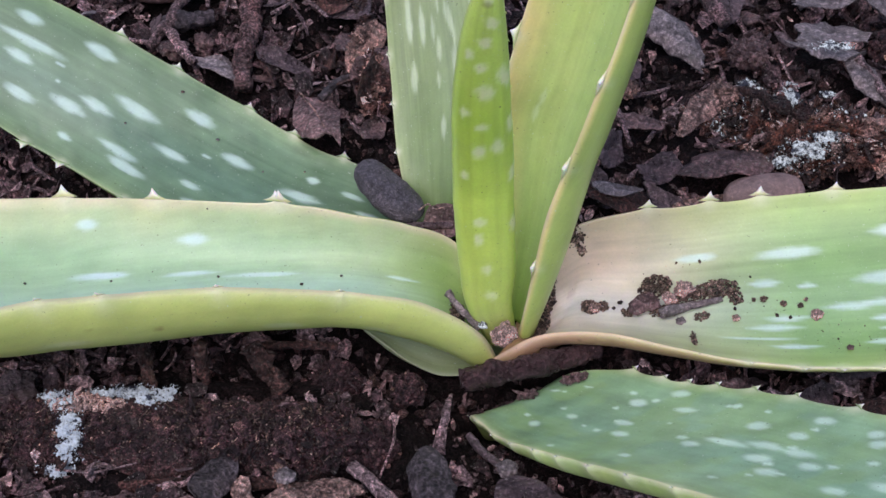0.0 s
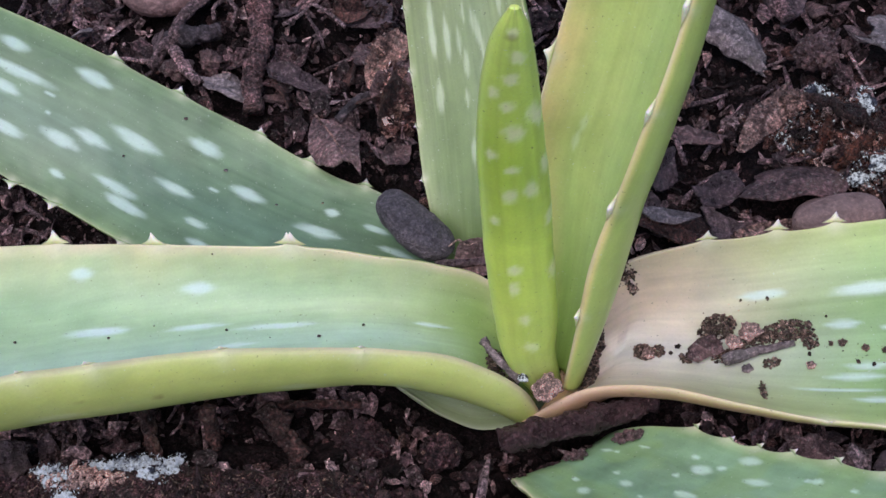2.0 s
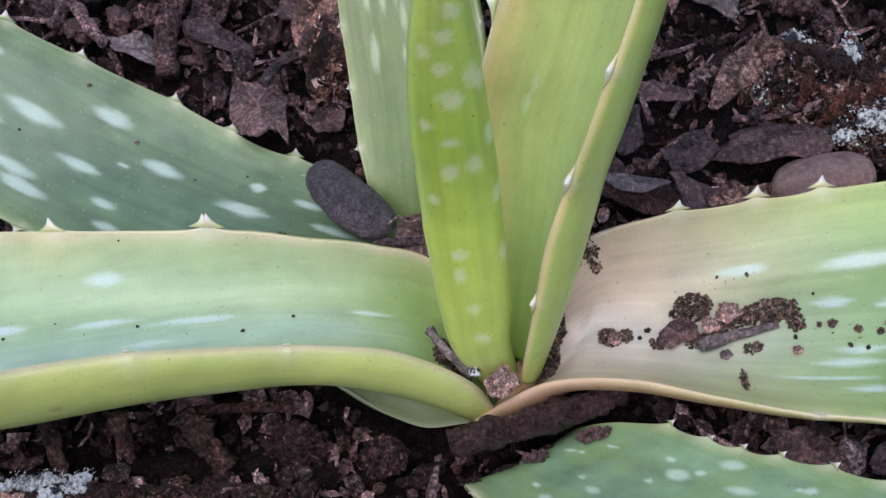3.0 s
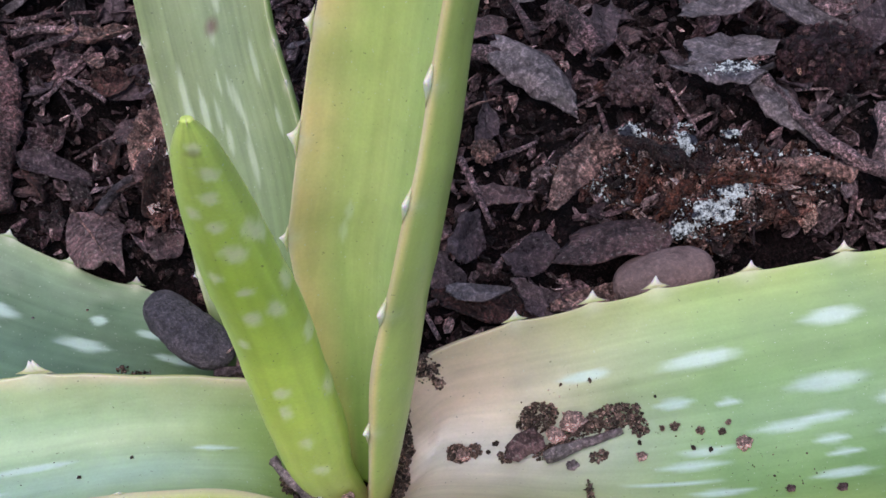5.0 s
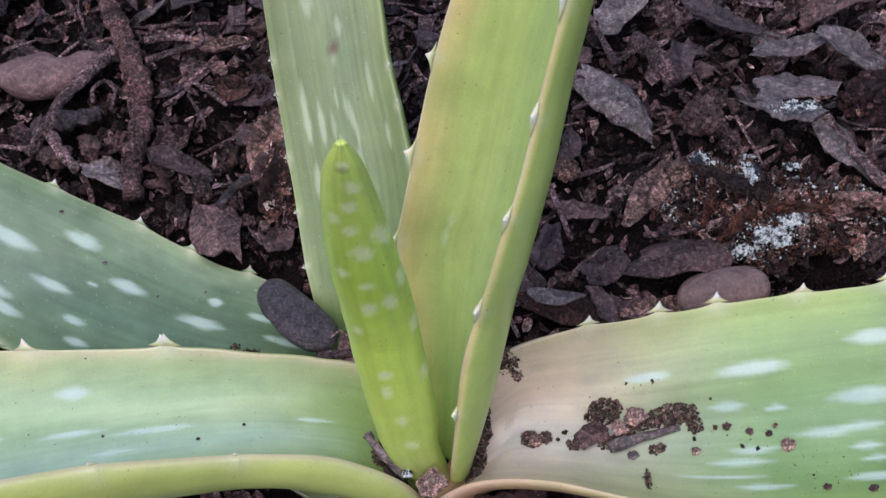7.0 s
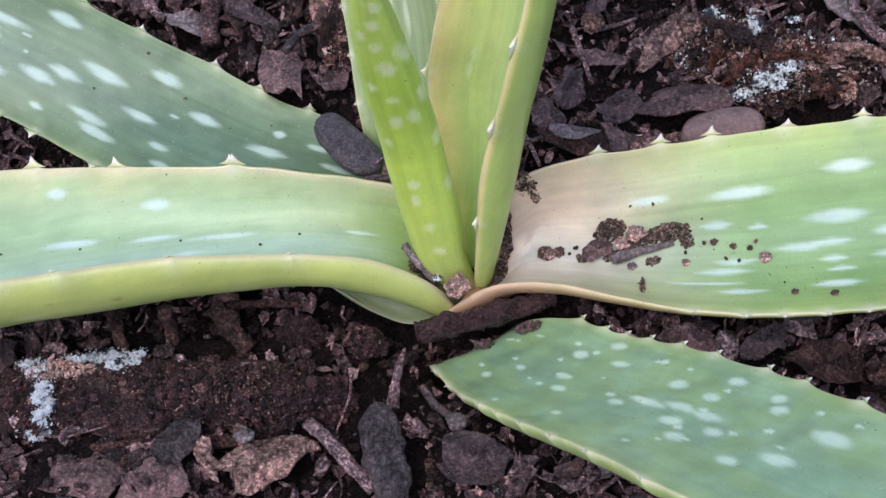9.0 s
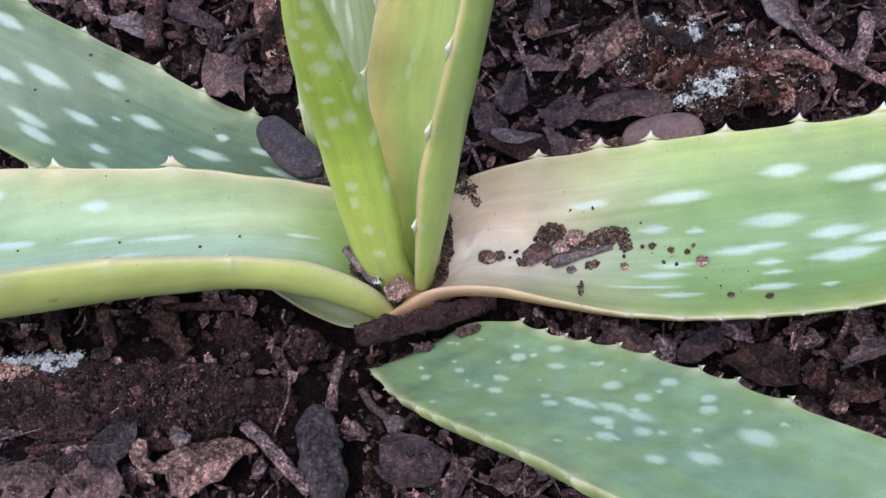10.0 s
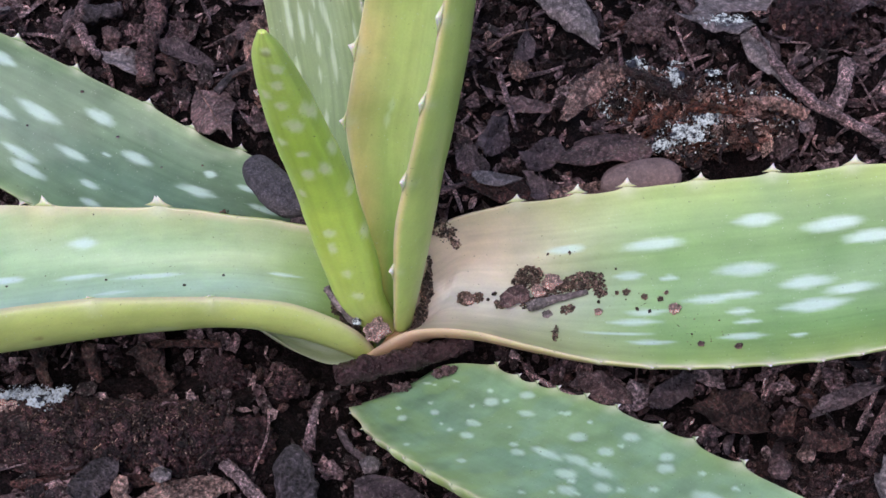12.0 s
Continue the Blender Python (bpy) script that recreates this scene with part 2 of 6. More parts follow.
def litter_material(name, stops, roughness=0.75, scale=500, relief=0.0004, dust=None, gain=1.5, calm=0.0, specular=0.4, specks=0.55):
    """Dead, damp plant matter: one tone per piece, mottled; gain: lighter or darker, calm: how even it is."""
    m, nodes, links, shader = material(name, roughness, specular)
    stops = [(at, (c[0] * gain * 1.70, c[1] * gain * 1.70, c[2] * gain * 1.97)) for at, c in stops]
    piece = nodes.new("ShaderNodeNewGeometry")
    whole = nodes.new("ShaderNodeObjectInfo")
    pick = nodes.new("ShaderNodeMath")
    pick.operation = "ADD"
    links.new(piece.outputs["Random Per Island"], pick.inputs[0])
    links.new(whole.outputs["Random"], pick.inputs[1])
    turn = nodes.new("ShaderNodeMath")
    turn.operation = "FRACT"
    links.new(pick.outputs[0], turn.inputs[0])
    tone = ramp_node(nodes, links, turn.outputs[0], stops)
    fine = noise_node(nodes, links, scale * 2, 8, rough=0.75)
    middle = noise_node(nodes, links, scale * 0.5, 5, rough=0.65)
    broad = noise_node(nodes, links, scale * 0.16, 4)
    # uneven tone; the strong bright end also paints in small wet glints
    mottle = ramp_node(nodes, links, fine.outputs[0], [(0.39, (0.16, 0.14, 0.14)), (0.48, (0.7, 0.68, 0.68)), (0.56, (1.45, 1.4, 1.4)), (0.64, (3.2, 3.05, 3.0))])
    c = mix_node(nodes, links, "MULTIPLY", 1.0 - calm, tone.outputs[0], mottle.outputs[0])
    cloud = ramp_node(nodes, links, middle.outputs[0], [(0.36, (0.55, 0.5, 0.5)), (0.5, (0.98, 0.97, 0.97)), (0.66, (1.45, 1.42, 1.42))])
    c = mix_node(nodes, links, "MULTIPLY", 1.0 - calm * 0.7, c, cloud.outputs[0])
    patch = ramp_node(nodes, links, broad.outputs[0], [(0.38, (0.5, 0.45, 0.45)), (0.5, (1.0, 0.95, 0.96)), (0.6, (1.45, 1.25, 1.24))])
    c = mix_node(nodes, links, "MULTIPLY", 1.0 - calm, c, patch.outputs[0])
    if dust:
        grit = noise_node(nodes, links, scale * 0.35, 8, rough=0.75)
        where = ramp_node(nodes, links, grit.outputs[0], [(0.55, (0, 0, 0)), (0.66, (0.8, 0.8, 0.8))])
        c = mix_node(nodes, links, "MIX", where.outputs[0], c, dust)
    speck = noise_node(nodes, links, scale * 3.2, 2)
    dots = ramp_node(nodes, links, speck.outputs[0], [(0.62, (0, 0, 0)), (0.66, (specks,) * 3)])
    c = mix_node(nodes, links, "MIX", dots.outputs[0], c, (0.42, 0.36, 0.34))
    links.new(c, shader.inputs["Base Color"])
    damp = ramp_node(nodes, links, middle.outputs[0], [(0.4, (roughness * 0.5,) * 3), (0.6, (min(1.0, roughness * 1.15),) * 3)])
    links.new(damp.outputs[0], shader.inputs["Roughness"])
    wrinkle = nodes.new("ShaderNodeMath")
    wrinkle.operation, wrinkle.inputs[1].default_value = "MULTIPLY_ADD", 2.5
    links.new(middle.outputs[0], wrinkle.inputs[0])
    links.new(fine.outputs[0], wrinkle.inputs[2])
    bump_node(nodes, links, wrinkle.outputs[0], shader, relief * 2.6, 1.0)
    return m


SKIN = flesh_material()
HORN = flesh_material("aloe_tooth", 0.55)
SOIL = litter_material("soil", [(0, (0.012, 0.008, 0.007)), (1, (0.016, 0.010, 0.010))], 0.95, 700, 0.0009, gain=0.7, specular=0.15, specks=0.1)
CRUMB = litter_material("soil_crumb", [(0, (0.013, 0.008, 0.008)), (0.5, (0.032, 0.019, 0.018)), (0.88, (0.075, 0.043, 0.038)), (0.97, (0.14, 0.085, 0.068)), (1, (0.30, 0.22, 0.18))], 0.85, 1200, 0.0005, gain=1.05, specular=0.25)
FRAGMENT = litter_material("bark_chip", [(0, (0.006, 0.004, 0.004)), (0.4, (0.020, 0.012, 0.012)), (0.68, (0.052, 0.035, 0.034)), (0.88, (0.105, 0.073, 0.066)), (1, (0.24, 0.18, 0.16))], 0.6, 420, 0.0004, gain=2.0)
PIECE = litter_material("litter_leaf", [(0, (0.010, 0.007, 0.007)), (0.45, (0.030, 0.019, 0.019)), (0.8, (0.06, 0.043, 0.041)), (1, (0.082, 0.063, 0.059))], 0.55, 420, 0.0004, gain=2.2)
TWIG = litter_material("twig_bark", [(0, (0.045, 0.030, 0.029)), (0.6, (0.08, 0.056, 0.053)), (1, (0.13, 0.095, 0.087))], 0.8, 600, 0.0006, gain=2.2)
BARK = litter_material("rough_red_bark", [(0, (0.075, 0.045, 0.041)), (1, (0.09, 0.054, 0.049))], 0.85, 560, 0.0011, gain=1.9, dust=(0.34, 0.21, 0.195))


# ---- building ----
def mesh_of(name, verts, faces, mat, smooth=True, tint=None, place=None):
    me = bpy.data.meshes.new(name)
    me.from_pydata(np.asarray(verts, float).tolist(), [], faces if isinstance(faces, list) else faces.tolist())
    me.materials.append(mat)
    me.polygons.foreach_set("use_smooth", [smooth] * len(me.polygons))
    if tint is not None:
        layer = me.color_attributes.new("tint", "FLOAT_COLOR", "POINT")
        layer.data.foreach_set("color", np.c_[tint, np.ones(len(tint))].astype(np.float32).ravel())
    if place is not None:
        layer = me.attributes.new("place", "FLOAT_VECTOR", "POINT")
        layer.data.foreach_set("vector", np.asarray(place, np.float32).ravel())
    if tint is not None:
        bm = bmesh.new()
        bm.from_mesh(me)
        bmesh.ops.recalc_face_normals(bm, faces=bm.faces)
        bm.to_mesh(me)
        bm.free()
    me.update()
    return me


def part(name, me, parent, label="", kind=""):
    ob = new(name, me)
    ob.parent = parent
    return tagged(ob, label, kind=kind)


def thing(name, label, category, group="", kind="", me=None, at=None):
    ob = new(name, me)
    if at is not None:
        ob.matrix_world = at
    return tagged(ob, label, category, group, kind)


# leaf colours: along the leaf (mm, colour), the margins' colour, the outer face, streaks
PAINT = {
    "right": dict(stops=[(0, lin(206, 166, 134)), (14, lin(222, 200, 188)), (34, lin(212, 201, 186)), (55, lin(180, 188, 150)), (85, lin(142, 174, 112)), (125, lin(120, 154, 94)), (250, lin(108, 144, 84))],
                  edge=lin(182, 196, 112), wide=0.45, outer=lin(172, 182, 112), streak=0.07, mid=lin(160, 189, 144), fleck=lin(212, 230, 224)),
    # its mid tone paints the sky's bluish-white sheen along the channel
    "left": dict(stops=[(0, lin(150, 166, 90)), (22, lin(146, 170, 102)), (45, lin(178, 196, 156)), (80, lin(174, 200, 162)), (250, lin(166, 194, 150))],
                 edge=lin(206, 202, 150), wide=0.36, outer=lin(197, 203, 120), streak=0.035, mid=lin(182, 208, 194), fleck=lin(212, 230, 230)),
    "far_left": dict(stops=[(0, lin(104, 126, 94)), (50, lin(108, 132, 106)), (110, lin(118, 140, 112)), (250, lin(122, 144, 110))],
                     edge=lin(136, 156, 112), wide=0.3, outer=lin(112, 140, 88), streak=0.09, mid=lin(108, 134, 116), fleck=lin(200, 220, 214)),
    "back": dict(stops=[(0, lin(96, 122, 70)), (30, lin(136, 152, 104)), (70, lin(158, 168, 126)), (160, lin(164, 174, 130))],
                 edge=lin(162, 174, 118), wide=0.25, outer=lin(130, 152, 88), streak=0.10, mid=lin(154, 166, 130), fleck=lin(206, 214, 184)),
    # orange edge painted paler and wider, standing in for light through the margin
    "centre": dict(stops=[(0, lin(150, 174, 92)), (30, lin(164, 186, 112)), (70, lin(190, 202, 130)), (120, lin(188, 202, 120)), (220, lin(178, 196, 112))],
                   edge=lin(250, 214, 156), wide=0.36, outer=lin(182, 194, 112), streak=0.03, mid=lin(178, 200, 130), fleck=lin(210, 222, 178)),
    "bottom": dict(stops=[(0, lin(118, 146, 110)), (60, lin(141, 171, 139)), (110, lin(148, 178, 145)), (220, lin(150, 177, 139))],
                   edge=lin(158, 180, 122), wide=0.2, outer=lin(186, 198, 118), streak=0.035, mid=lin(136, 168, 144), fleck=lin(208, 230, 216)),
    "stub": dict(stops=[(0, lin(146, 156, 116)), (60, lin(150, 158, 128))], edge=lin(196, 200, 176), wide=0.2, outer=lin(158, 164, 134), streak=0.05, mid=lin(118, 134, 102), fleck=lin(190, 200, 180)),
}
# pale flecks: mm along the leaf, place across it, length, width
FLECKS = {
    "right": [(107.9, -0.6, 9.6, 3.0), (127.0, -0.48, 11.6, 3.5), (136.2, -0.3, 10.7, 3.1), (81.2, -0.45, 12.9, 3.3), (57.3, -0.51, 9.3, 2.2), (104.8, -0.1, 11.7, 3.5), (120.1, 0.1, 10.0, 3.2), (131.1, 0.23, 10.6, 2.8), (122.4, 0.36, 12.8, 3.4), (95.7, 0.2, 10.2, 2.0), (103.8, 0.17, 7.3, 1.7), (103.8, 0.36, 5.0, 1.7), (105.8, 0.48, 5.0, 1.4), (104.8, 0.65, 9.2, 1.7), (118.5, 0.68, 3.5, 1.1), (81.2, 0.68, 10.1, 1.4), (76.6, 0.42, 11.1, 1.8), (85.4, -0.07, 3.7, 1.5), (74.8, -0.13, 6.0, 2.1), (79.8, 0.3, 8.9, 1.8), (72.4, 0.57, 13.2, 0.7)],
    # real flecks; the long ones in the channel also paint gloss streaks
    "left": [(129.1, -0.85, 5.9, 2.7), (98.5, -0.73, 7.3, 2.6), (124.2, -0.36, 13.8, 2.6), (98.5, -0.3, 13.0, 1.7), (78.6, -0.2, 17.3, 1.7), (87.9, 0.1, 8.5, 1.4), (35.8, -0.27, 8.8, 1.0), (123.1, -0.36, 9.6, 2.6)],
    "far_left": [(131.7, -0.65, 7.0, 3.4), (130.0, -0.33, 17.2, 3.1), (111.6, -0.68, 7.9, 3.8), (130.0, 0.42, 9.4, 3.4), (115.0, 0.23, 10.2, 3.5), (107.3, 0.03, 9.5, 3.2), (96.7, -0.23, 12.7, 3.8), (80.0, -0.57, 9.6, 3.8), (112.8, 0.65, 4.7, 2.2), (95.4, 0.42, 11.8, 3.1), (91.2, 0.57, 11.7, 3.1), (82.1, 0.07, 9.5, 2.8), (72.7, 0.36, 6.2, 2.2), (64.4, -0.27, 9.5, 3.5), (43.2, -0.17, 11.8, 3.2), (41.5, -0.51, 3.8, 2.5), (27.7, -0.45, 7.1, 1.9), (20.3, -0.2, 9.4, 2.2), (69.9, 0.6, 6.2, 2.5), (132.6, -0.07, 7.8, 3.1)],
    "back": [(92.9, -0.3, 7.5, 3.3), (84.0, 0.17, 5.2, 2.1), (78.4, 0.0, 5.3, 1.8), (66.1, 0.57, 9.7, 1.8), (71.8, -0.62, 8.4, 1.8), (68.2, -0.07, 4.6, 1.2), (65.1, -0.39, 8.4, 1.8), (66.1, -0.62, 6.9, 1.8), (65.1, 0.07, 6.1, 1.5), (57.1, 0.17, 7.6, 1.5), (52.9, -0.62, 8.5, 2.5), (48.1, -0.2, 4.6, 1.5), (62.3, -0.2, 7.6, 1.5), (67.2, -0.62, 9.8, 2.3), (65.1, -0.39, 9.8, 2.3), (56.0, -0.13, 6.5, 2.0), (48.9, 0.13, 11.4, 2.3), (61.7, 0.13, 8.1, 1.9), (34.0, -0.17, 6.6, 2.0), (51.0, 0.7, 6.4, 1.6)],
    "centre": [(65.8, -0.62, 5.7, 1.4), (60.7, -0.65, 5.2, 1.4)],
    "bottom": [(55.8, -0.51, 4.6, 2.3), (63.4, -0.83, 4.9, 2.0), (38.4, 0.48, 3.6, 1.8), (44.7, 0.1, 3.5, 1.2), (61.5, -0.07, 5.4, 1.7), (66.6, 0.17, 5.3, 1.9), (71.3, -0.54, 5.5, 1.6), (83.3, -0.73, 2.6, 1.3), (96.2, -0.48, 5.3, 2.5), (108.7, -0.77, 5.1, 1.9), (89.6, 0.1, 4.7, 1.8), (97.0, -0.07, 10.2, 1.8), (106.2, -0.17, 8.6, 2.0), (108.7, -0.45, 4.4, 2.2), (116.1, -0.17, 7.2, 1.9), (110.4, 0.07, 6.1, 2.2), (81.1, 0.6, 3.5, 1.3), (123.7, 0.0, 5.2, 2.1), (118.4, 0.27, 5.9, 2.1), (128.3, -0.6, 4.6, 2.0), (147.4, -0.51, 8.4, 2.7), (145.2, 0.0, 7.4, 2.3), (133.9, -0.3, 2.6, 1.1), (137.4, 0.27, 5.4, 1.7), (124.4, -0.73, 4.1, 1.8)],
}
# mm along each margin
TEETH = {
    "right": ([42.2, 61.0, 74.8, 92.9, 111.9, 131.9], [68.8, 81.9, 91.9, 101.7, 111.9, 123.8, 132.7]),
    "left": ([74.8, 75.5, 108.4, 135.9], [58.5, 87.9, 115.3, 129.1]),
    "far_left": ([34.6, 53.0, 67.5, 92.4, 108.0], [85.5, 109.8, 124.6]),
    "back": ([33.0, 49.3, 62.3, 76.5, 83.5], [43.2, 55.5, 66.1]),
    "centre": ([59.8, 81.5, 104.9], [27.0, 62.3, 86.5, 107.8, 125.6]),
    "bottom": ([42, 52.7, 61, 69.9, 81.1, 93.7, 111.2, 124.4, 142.8], [20, 26, 34.7, 44, 55.8, 67, 80.4, 95, 111.2, 133.1]),
}
RIM = lin(230, 212, 184)


def leaf_tint(key, inner, length, s, outside):
    paint = PAINT[key]
    u = np.repeat(length[:, None], len(s), 1)
    v = np.repeat(s[None], len(length), 0)
    at, tones = [p[0] for p in paint["stops"]], np.array([p[1] for p in paint["stops"]])
    seed = sum(map(ord, key))
    shift = u + 10 * (value_noise(v * 2.5 + 3, u / 25, seed) - 0.5)
    c = np.stack([np.interp(shift, at, tones[:, n]) for n in range(3)], -1)
    start, ease = (6, 18) if key == "right" else (22, 30)
    mid = (np.exp(-((v - 0.12) / 0.34) ** 2) * 0.75 * np.clip((u - start) / ease, 0, 1))[..., None]
    young = (np.clip((80 - u) / 35, 0, 1) if key == "right" else 0 * u)[..., None]
    c = c * (1 - mid) + (paint["mid"] * (1 - young) + lin(208, 206, 204) * young) * mid
    if key == "right":
        w = (0.6 * np.exp(-((u - 24) / 28) ** 2) * np.clip((0.15 - v) / 0.6, 0, 1))[..., None]
        c = c * (1 - w) + lin(222, 190, 166) * w
    if outside:
        c = c * 0 + paint["outer"]
        if key == "left":
            half = np.linalg.norm(np.diff(inner, axis=1), axis=2).sum(1)[:, None] / 2
            for mm, across, long, wide, tone in ((126, 0.72, 9, 2.2, (222, 226, 170)), (72, 0.74, 9, 1.8, (222, 226, 170)), (47, 0.72, 7, 1.4, (220, 226, 170)), (104, 0.8, 1.6, 1.2, (136, 110, 60)), (97, 0.6, 1.2, 0.9, (130, 104, 60)), (120, 0.85, 1.0, 0.8, (140, 112, 66))):
                w = (0.7 * np.clip(1.5 - np.hypot((u - mm) / (long / 2), (v - across) * half / (wide / 2)), 0, 1))[..., None]
                c = c * (1 - w) + lin(*tone) * w
        if key == "right":
            w = np.exp(-((u - 22) / 54) ** 2)[..., None]
            c = c * (1 - w) + lin(204, 158, 130) * w
            w = (np.clip((fractal(u / 5, v * 9, 63, 4) - 0.22) / 0.15, 0, 1) * np.exp(-((u - 30) / 45) ** 2))[..., None]
            c = c * (1 - 0.6 * w) + lin(126, 84, 66) * 0.6 * w
    wide = paint["wide"] * (0.1 if outside else 1.0)
    side = np.clip((np.abs(v) - 1 + wide) / wide, 0, 1) ** 1.5
    if key == "bottom":
        side = side + np.clip((v - 0.72) / 0.28, 0, 1) * 0.7 * (1 - side)
    side = (side * np.clip(0.7 + 0.6 * fractal(u / 14, v, seed + 5), 0, 1))[..., None]
    rust = (np.clip(1.25 - u / 66, 0, 1) if key == "right" else 0 * u)[..., None]
    c = c * (1 - side) + (paint["edge"] * (1 - rust) + lin(222, 192, 172) * rust) * side
    rim = (np.clip((np.abs(v) - (0.99 if outside else {"left": 0.93}.get(key, 0.96))) / (0.008 if outside else {"left": 0.06}.get(key, 0.035)), 0, 1) * (0.45 + 0.5 * value_noise(u / 9, v, seed + 2)) * (np.where(v < 0, 0.3, 1.0) if key == "right" else 1.0 if key in ("left", "centre") else np.where(v > 0, 0.8, 0.25) if key == "bottom" else 0.25))[..., None]
    pink = (0.85 * np.exp(-((u / 78) ** 2)) if key == "right" else 0 * u)[..., None]
    brim = np.array([lin(226, 218, 196) if key == "right" else RIM])
    c = c * (1 - rim) + (brim * (1 - pink) + lin(214, 166, 140) * pink) * rim
    grain = fractal(v * 13, u / 55, seed + 9, 4) + 0.6 * fractal(v * 40, u / 30, seed + 17, 2)
    c = c * (1 + paint["streak"] * 2.2 * grain)[..., None]
    half = np.linalg.norm(np.diff(inner, axis=1), axis=2).sum(1)[:, None] / 2
    blotch = fractal(u / 7 + 3, v * half / 4.5, seed + 23, 5)
    c = c * (1 + ({"bottom": 0.34, "far_left": 0.28}.get(key, 0.1)) * blotch)[..., None]
    if key == "bottom" and not outside:
        w = np.clip(fractal(u / 11, v * half / 8 + 5, seed + 29, 3) * 1.6, 0, 0.32)[..., None]
        c = c * (1 - w) + lin(150, 176, 112) * w
    if not outside:
        rag = 0.26 * fractal(u / 2.2, v * 12, seed + 31, 3) + 0.3 * fractal(v * 45, u / 10, seed + 37, 2)
        grow = {"left": 1.45, "right": 1.2, "bottom": 1.5}.get(key, 1.0)
        faint = np.random.default_rng(seed + 3)
        extra = [(faint.uniform(12, 150), faint.uniform(-0.9, 0.9), faint.uniform(1.2, 3), faint.uniform(0.6, 1.3)) for _ in range({"bottom": 32, "far_left": 6}.get(key, 0))]
        for mm, across, long, wide in FLECKS.get(key, []) + extra:
            long, wide = long * min(grow, 1.15), min(wide * grow, long * (0.42 if key == "left" else 0.7))
            d = np.abs((u - mm) / (long * 0.56)) ** 1.6 + np.abs((v - across) * half / (wide * 0.5)) ** 1.7 + rag
            w = np.clip((1.45 - d) / 1.2, 0, 1)
            w = (w * w * (3 - 2 * w) * {"back": 0.7, "centre": 0.7, "spear": 0.62}.get(key, 0.85))[..., None]
            c = c * (1 - w) + paint["fleck"] * w
    for sign, places in zip((-1, 1), TEETH.get(key, ((), ()))):
        reach = {"right": 2.2, "left": 2.4, "centre": 1.6, "bottom": 2.4}.get(key, 1.5)
        for mm in places:
            w = (np.exp(-(np.abs(u - mm) / reach) ** 1.3) * np.clip((sign * v - 0.9) / 0.1, 0, 1) * (0.35 if outside else 0.75))[..., None]
            c = c * (1 - w) + lin(234, 228, 202) * w
    if key == "back" and not outside:
        w = np.clip(1.3 - np.hypot(u - 79.5, (v - 0.02) * half) / 2.0, 0, 1)[..., None] * 0.75
        c = c * (1 - w) + lin(120, 80, 80) * w
    return np.clip(c, 0.004, 0.9)


def ring_faces(nu, nr):
    i, j = np.meshgrid(np.arange(nu - 1), np.arange(nr), indexing="ij")
    k = (j + 1) % nr
    return np.stack([i * nr + j, i * nr + k, (i + 1) * nr + k, (i + 1) * nr + j], -1).reshape(-1, 4).tolist()


def tooth_mesh(foot, point=(250, 240, 226)):
    """A small horny tooth, its tip bent along +y, its foot in the x-y plane's line."""
    verts, faces, n = [], [], 8
    for h, r, thick, lean in ((-0.5, 2.6, 0.10, 0), (-0.15, 2.0, 0.3, 0.0), (0.2, 1.35, 0.42, 0.05), (0.7, 0.8, 0.42, 0.15), (1.4, 0.4, 0.3, 0.3), (2.1, 0.06, 0.05, 0.5)):
        for k in range(n):
            a = 2 * math.pi * k / n
            verts.append((thick * math.cos(a), r * 1.2 * math.sin(a) + lean, h))
    faces = ring_faces(6, n) + [list(range(5 * n, 6 * n))]
    v = np.array(verts)
    f = np.clip((v[:, 2:] + 0.1) / 1.3, 0, 1) ** 0.8
    return mesh_of("tooth", v * MM, faces, HORN, True, foot * (1 - f) + lin(*point) * f)


plant = thing("aloe_plant", "spotted green aloe with spreading fleshy leaves rooted in litter", "plant")
TOOTH = tooth_mesh(lin(208, 206, 152))
YOUNG_TOOTH = tooth_mesh(lin(206, 222, 120), (222, 230, 150))
GREEN_TOOTH = tooth_mesh(lin(150, 172, 122))
LEAF_LABELS = {
    "right": "broad channelled leaf, pinkish at its base, soil crumbs on it", "left": "long yellow-green leaf bent over, with curled margin",
    "far_left": "dull blue-green leaf lying flat with white flecks", "back": "grey-green upright leaf with a reddish scar",
    "centre": "yellow-green upright folded leaf with orange margins", "bottom": "dull green low leaf with many white flecks",
    "stub": "short grey-green lower leaf, half hidden"}


def flare(key, inner, outer, length, s):
    """Draw the margin out to a low, hollow-sided point at the foot of each tooth."""
    tall = {"bottom": 1.5, "back": 0.35, "far_left": 0.9, "left": 1.0, "right": 1.3, "centre": 0.5}.get(key, 0)
    for side, sign, places in zip((0, -1), (-1, 1), TEETH.get(key, ((), ()))):
        if not places:
            continue
        out = inner[:, side] - inner[:, 4 if side == 0 else -5]
        out /= np.linalg.norm(out, axis=1, keepdims=True) + 1e-9
        rise = sum(np.exp(-np.abs(length - mm) / (2.4 if key == "bottom" else 1.7)) for mm in places) * tall * (1.0 if side == 0 else 0.6)
        near = np.clip((sign * s - 0.86) / 0.14, 0, 1) ** 1.5
        push = out[:, None] * (rise[:, None] * near[None])[..., None]
        inner += push
        outer += push


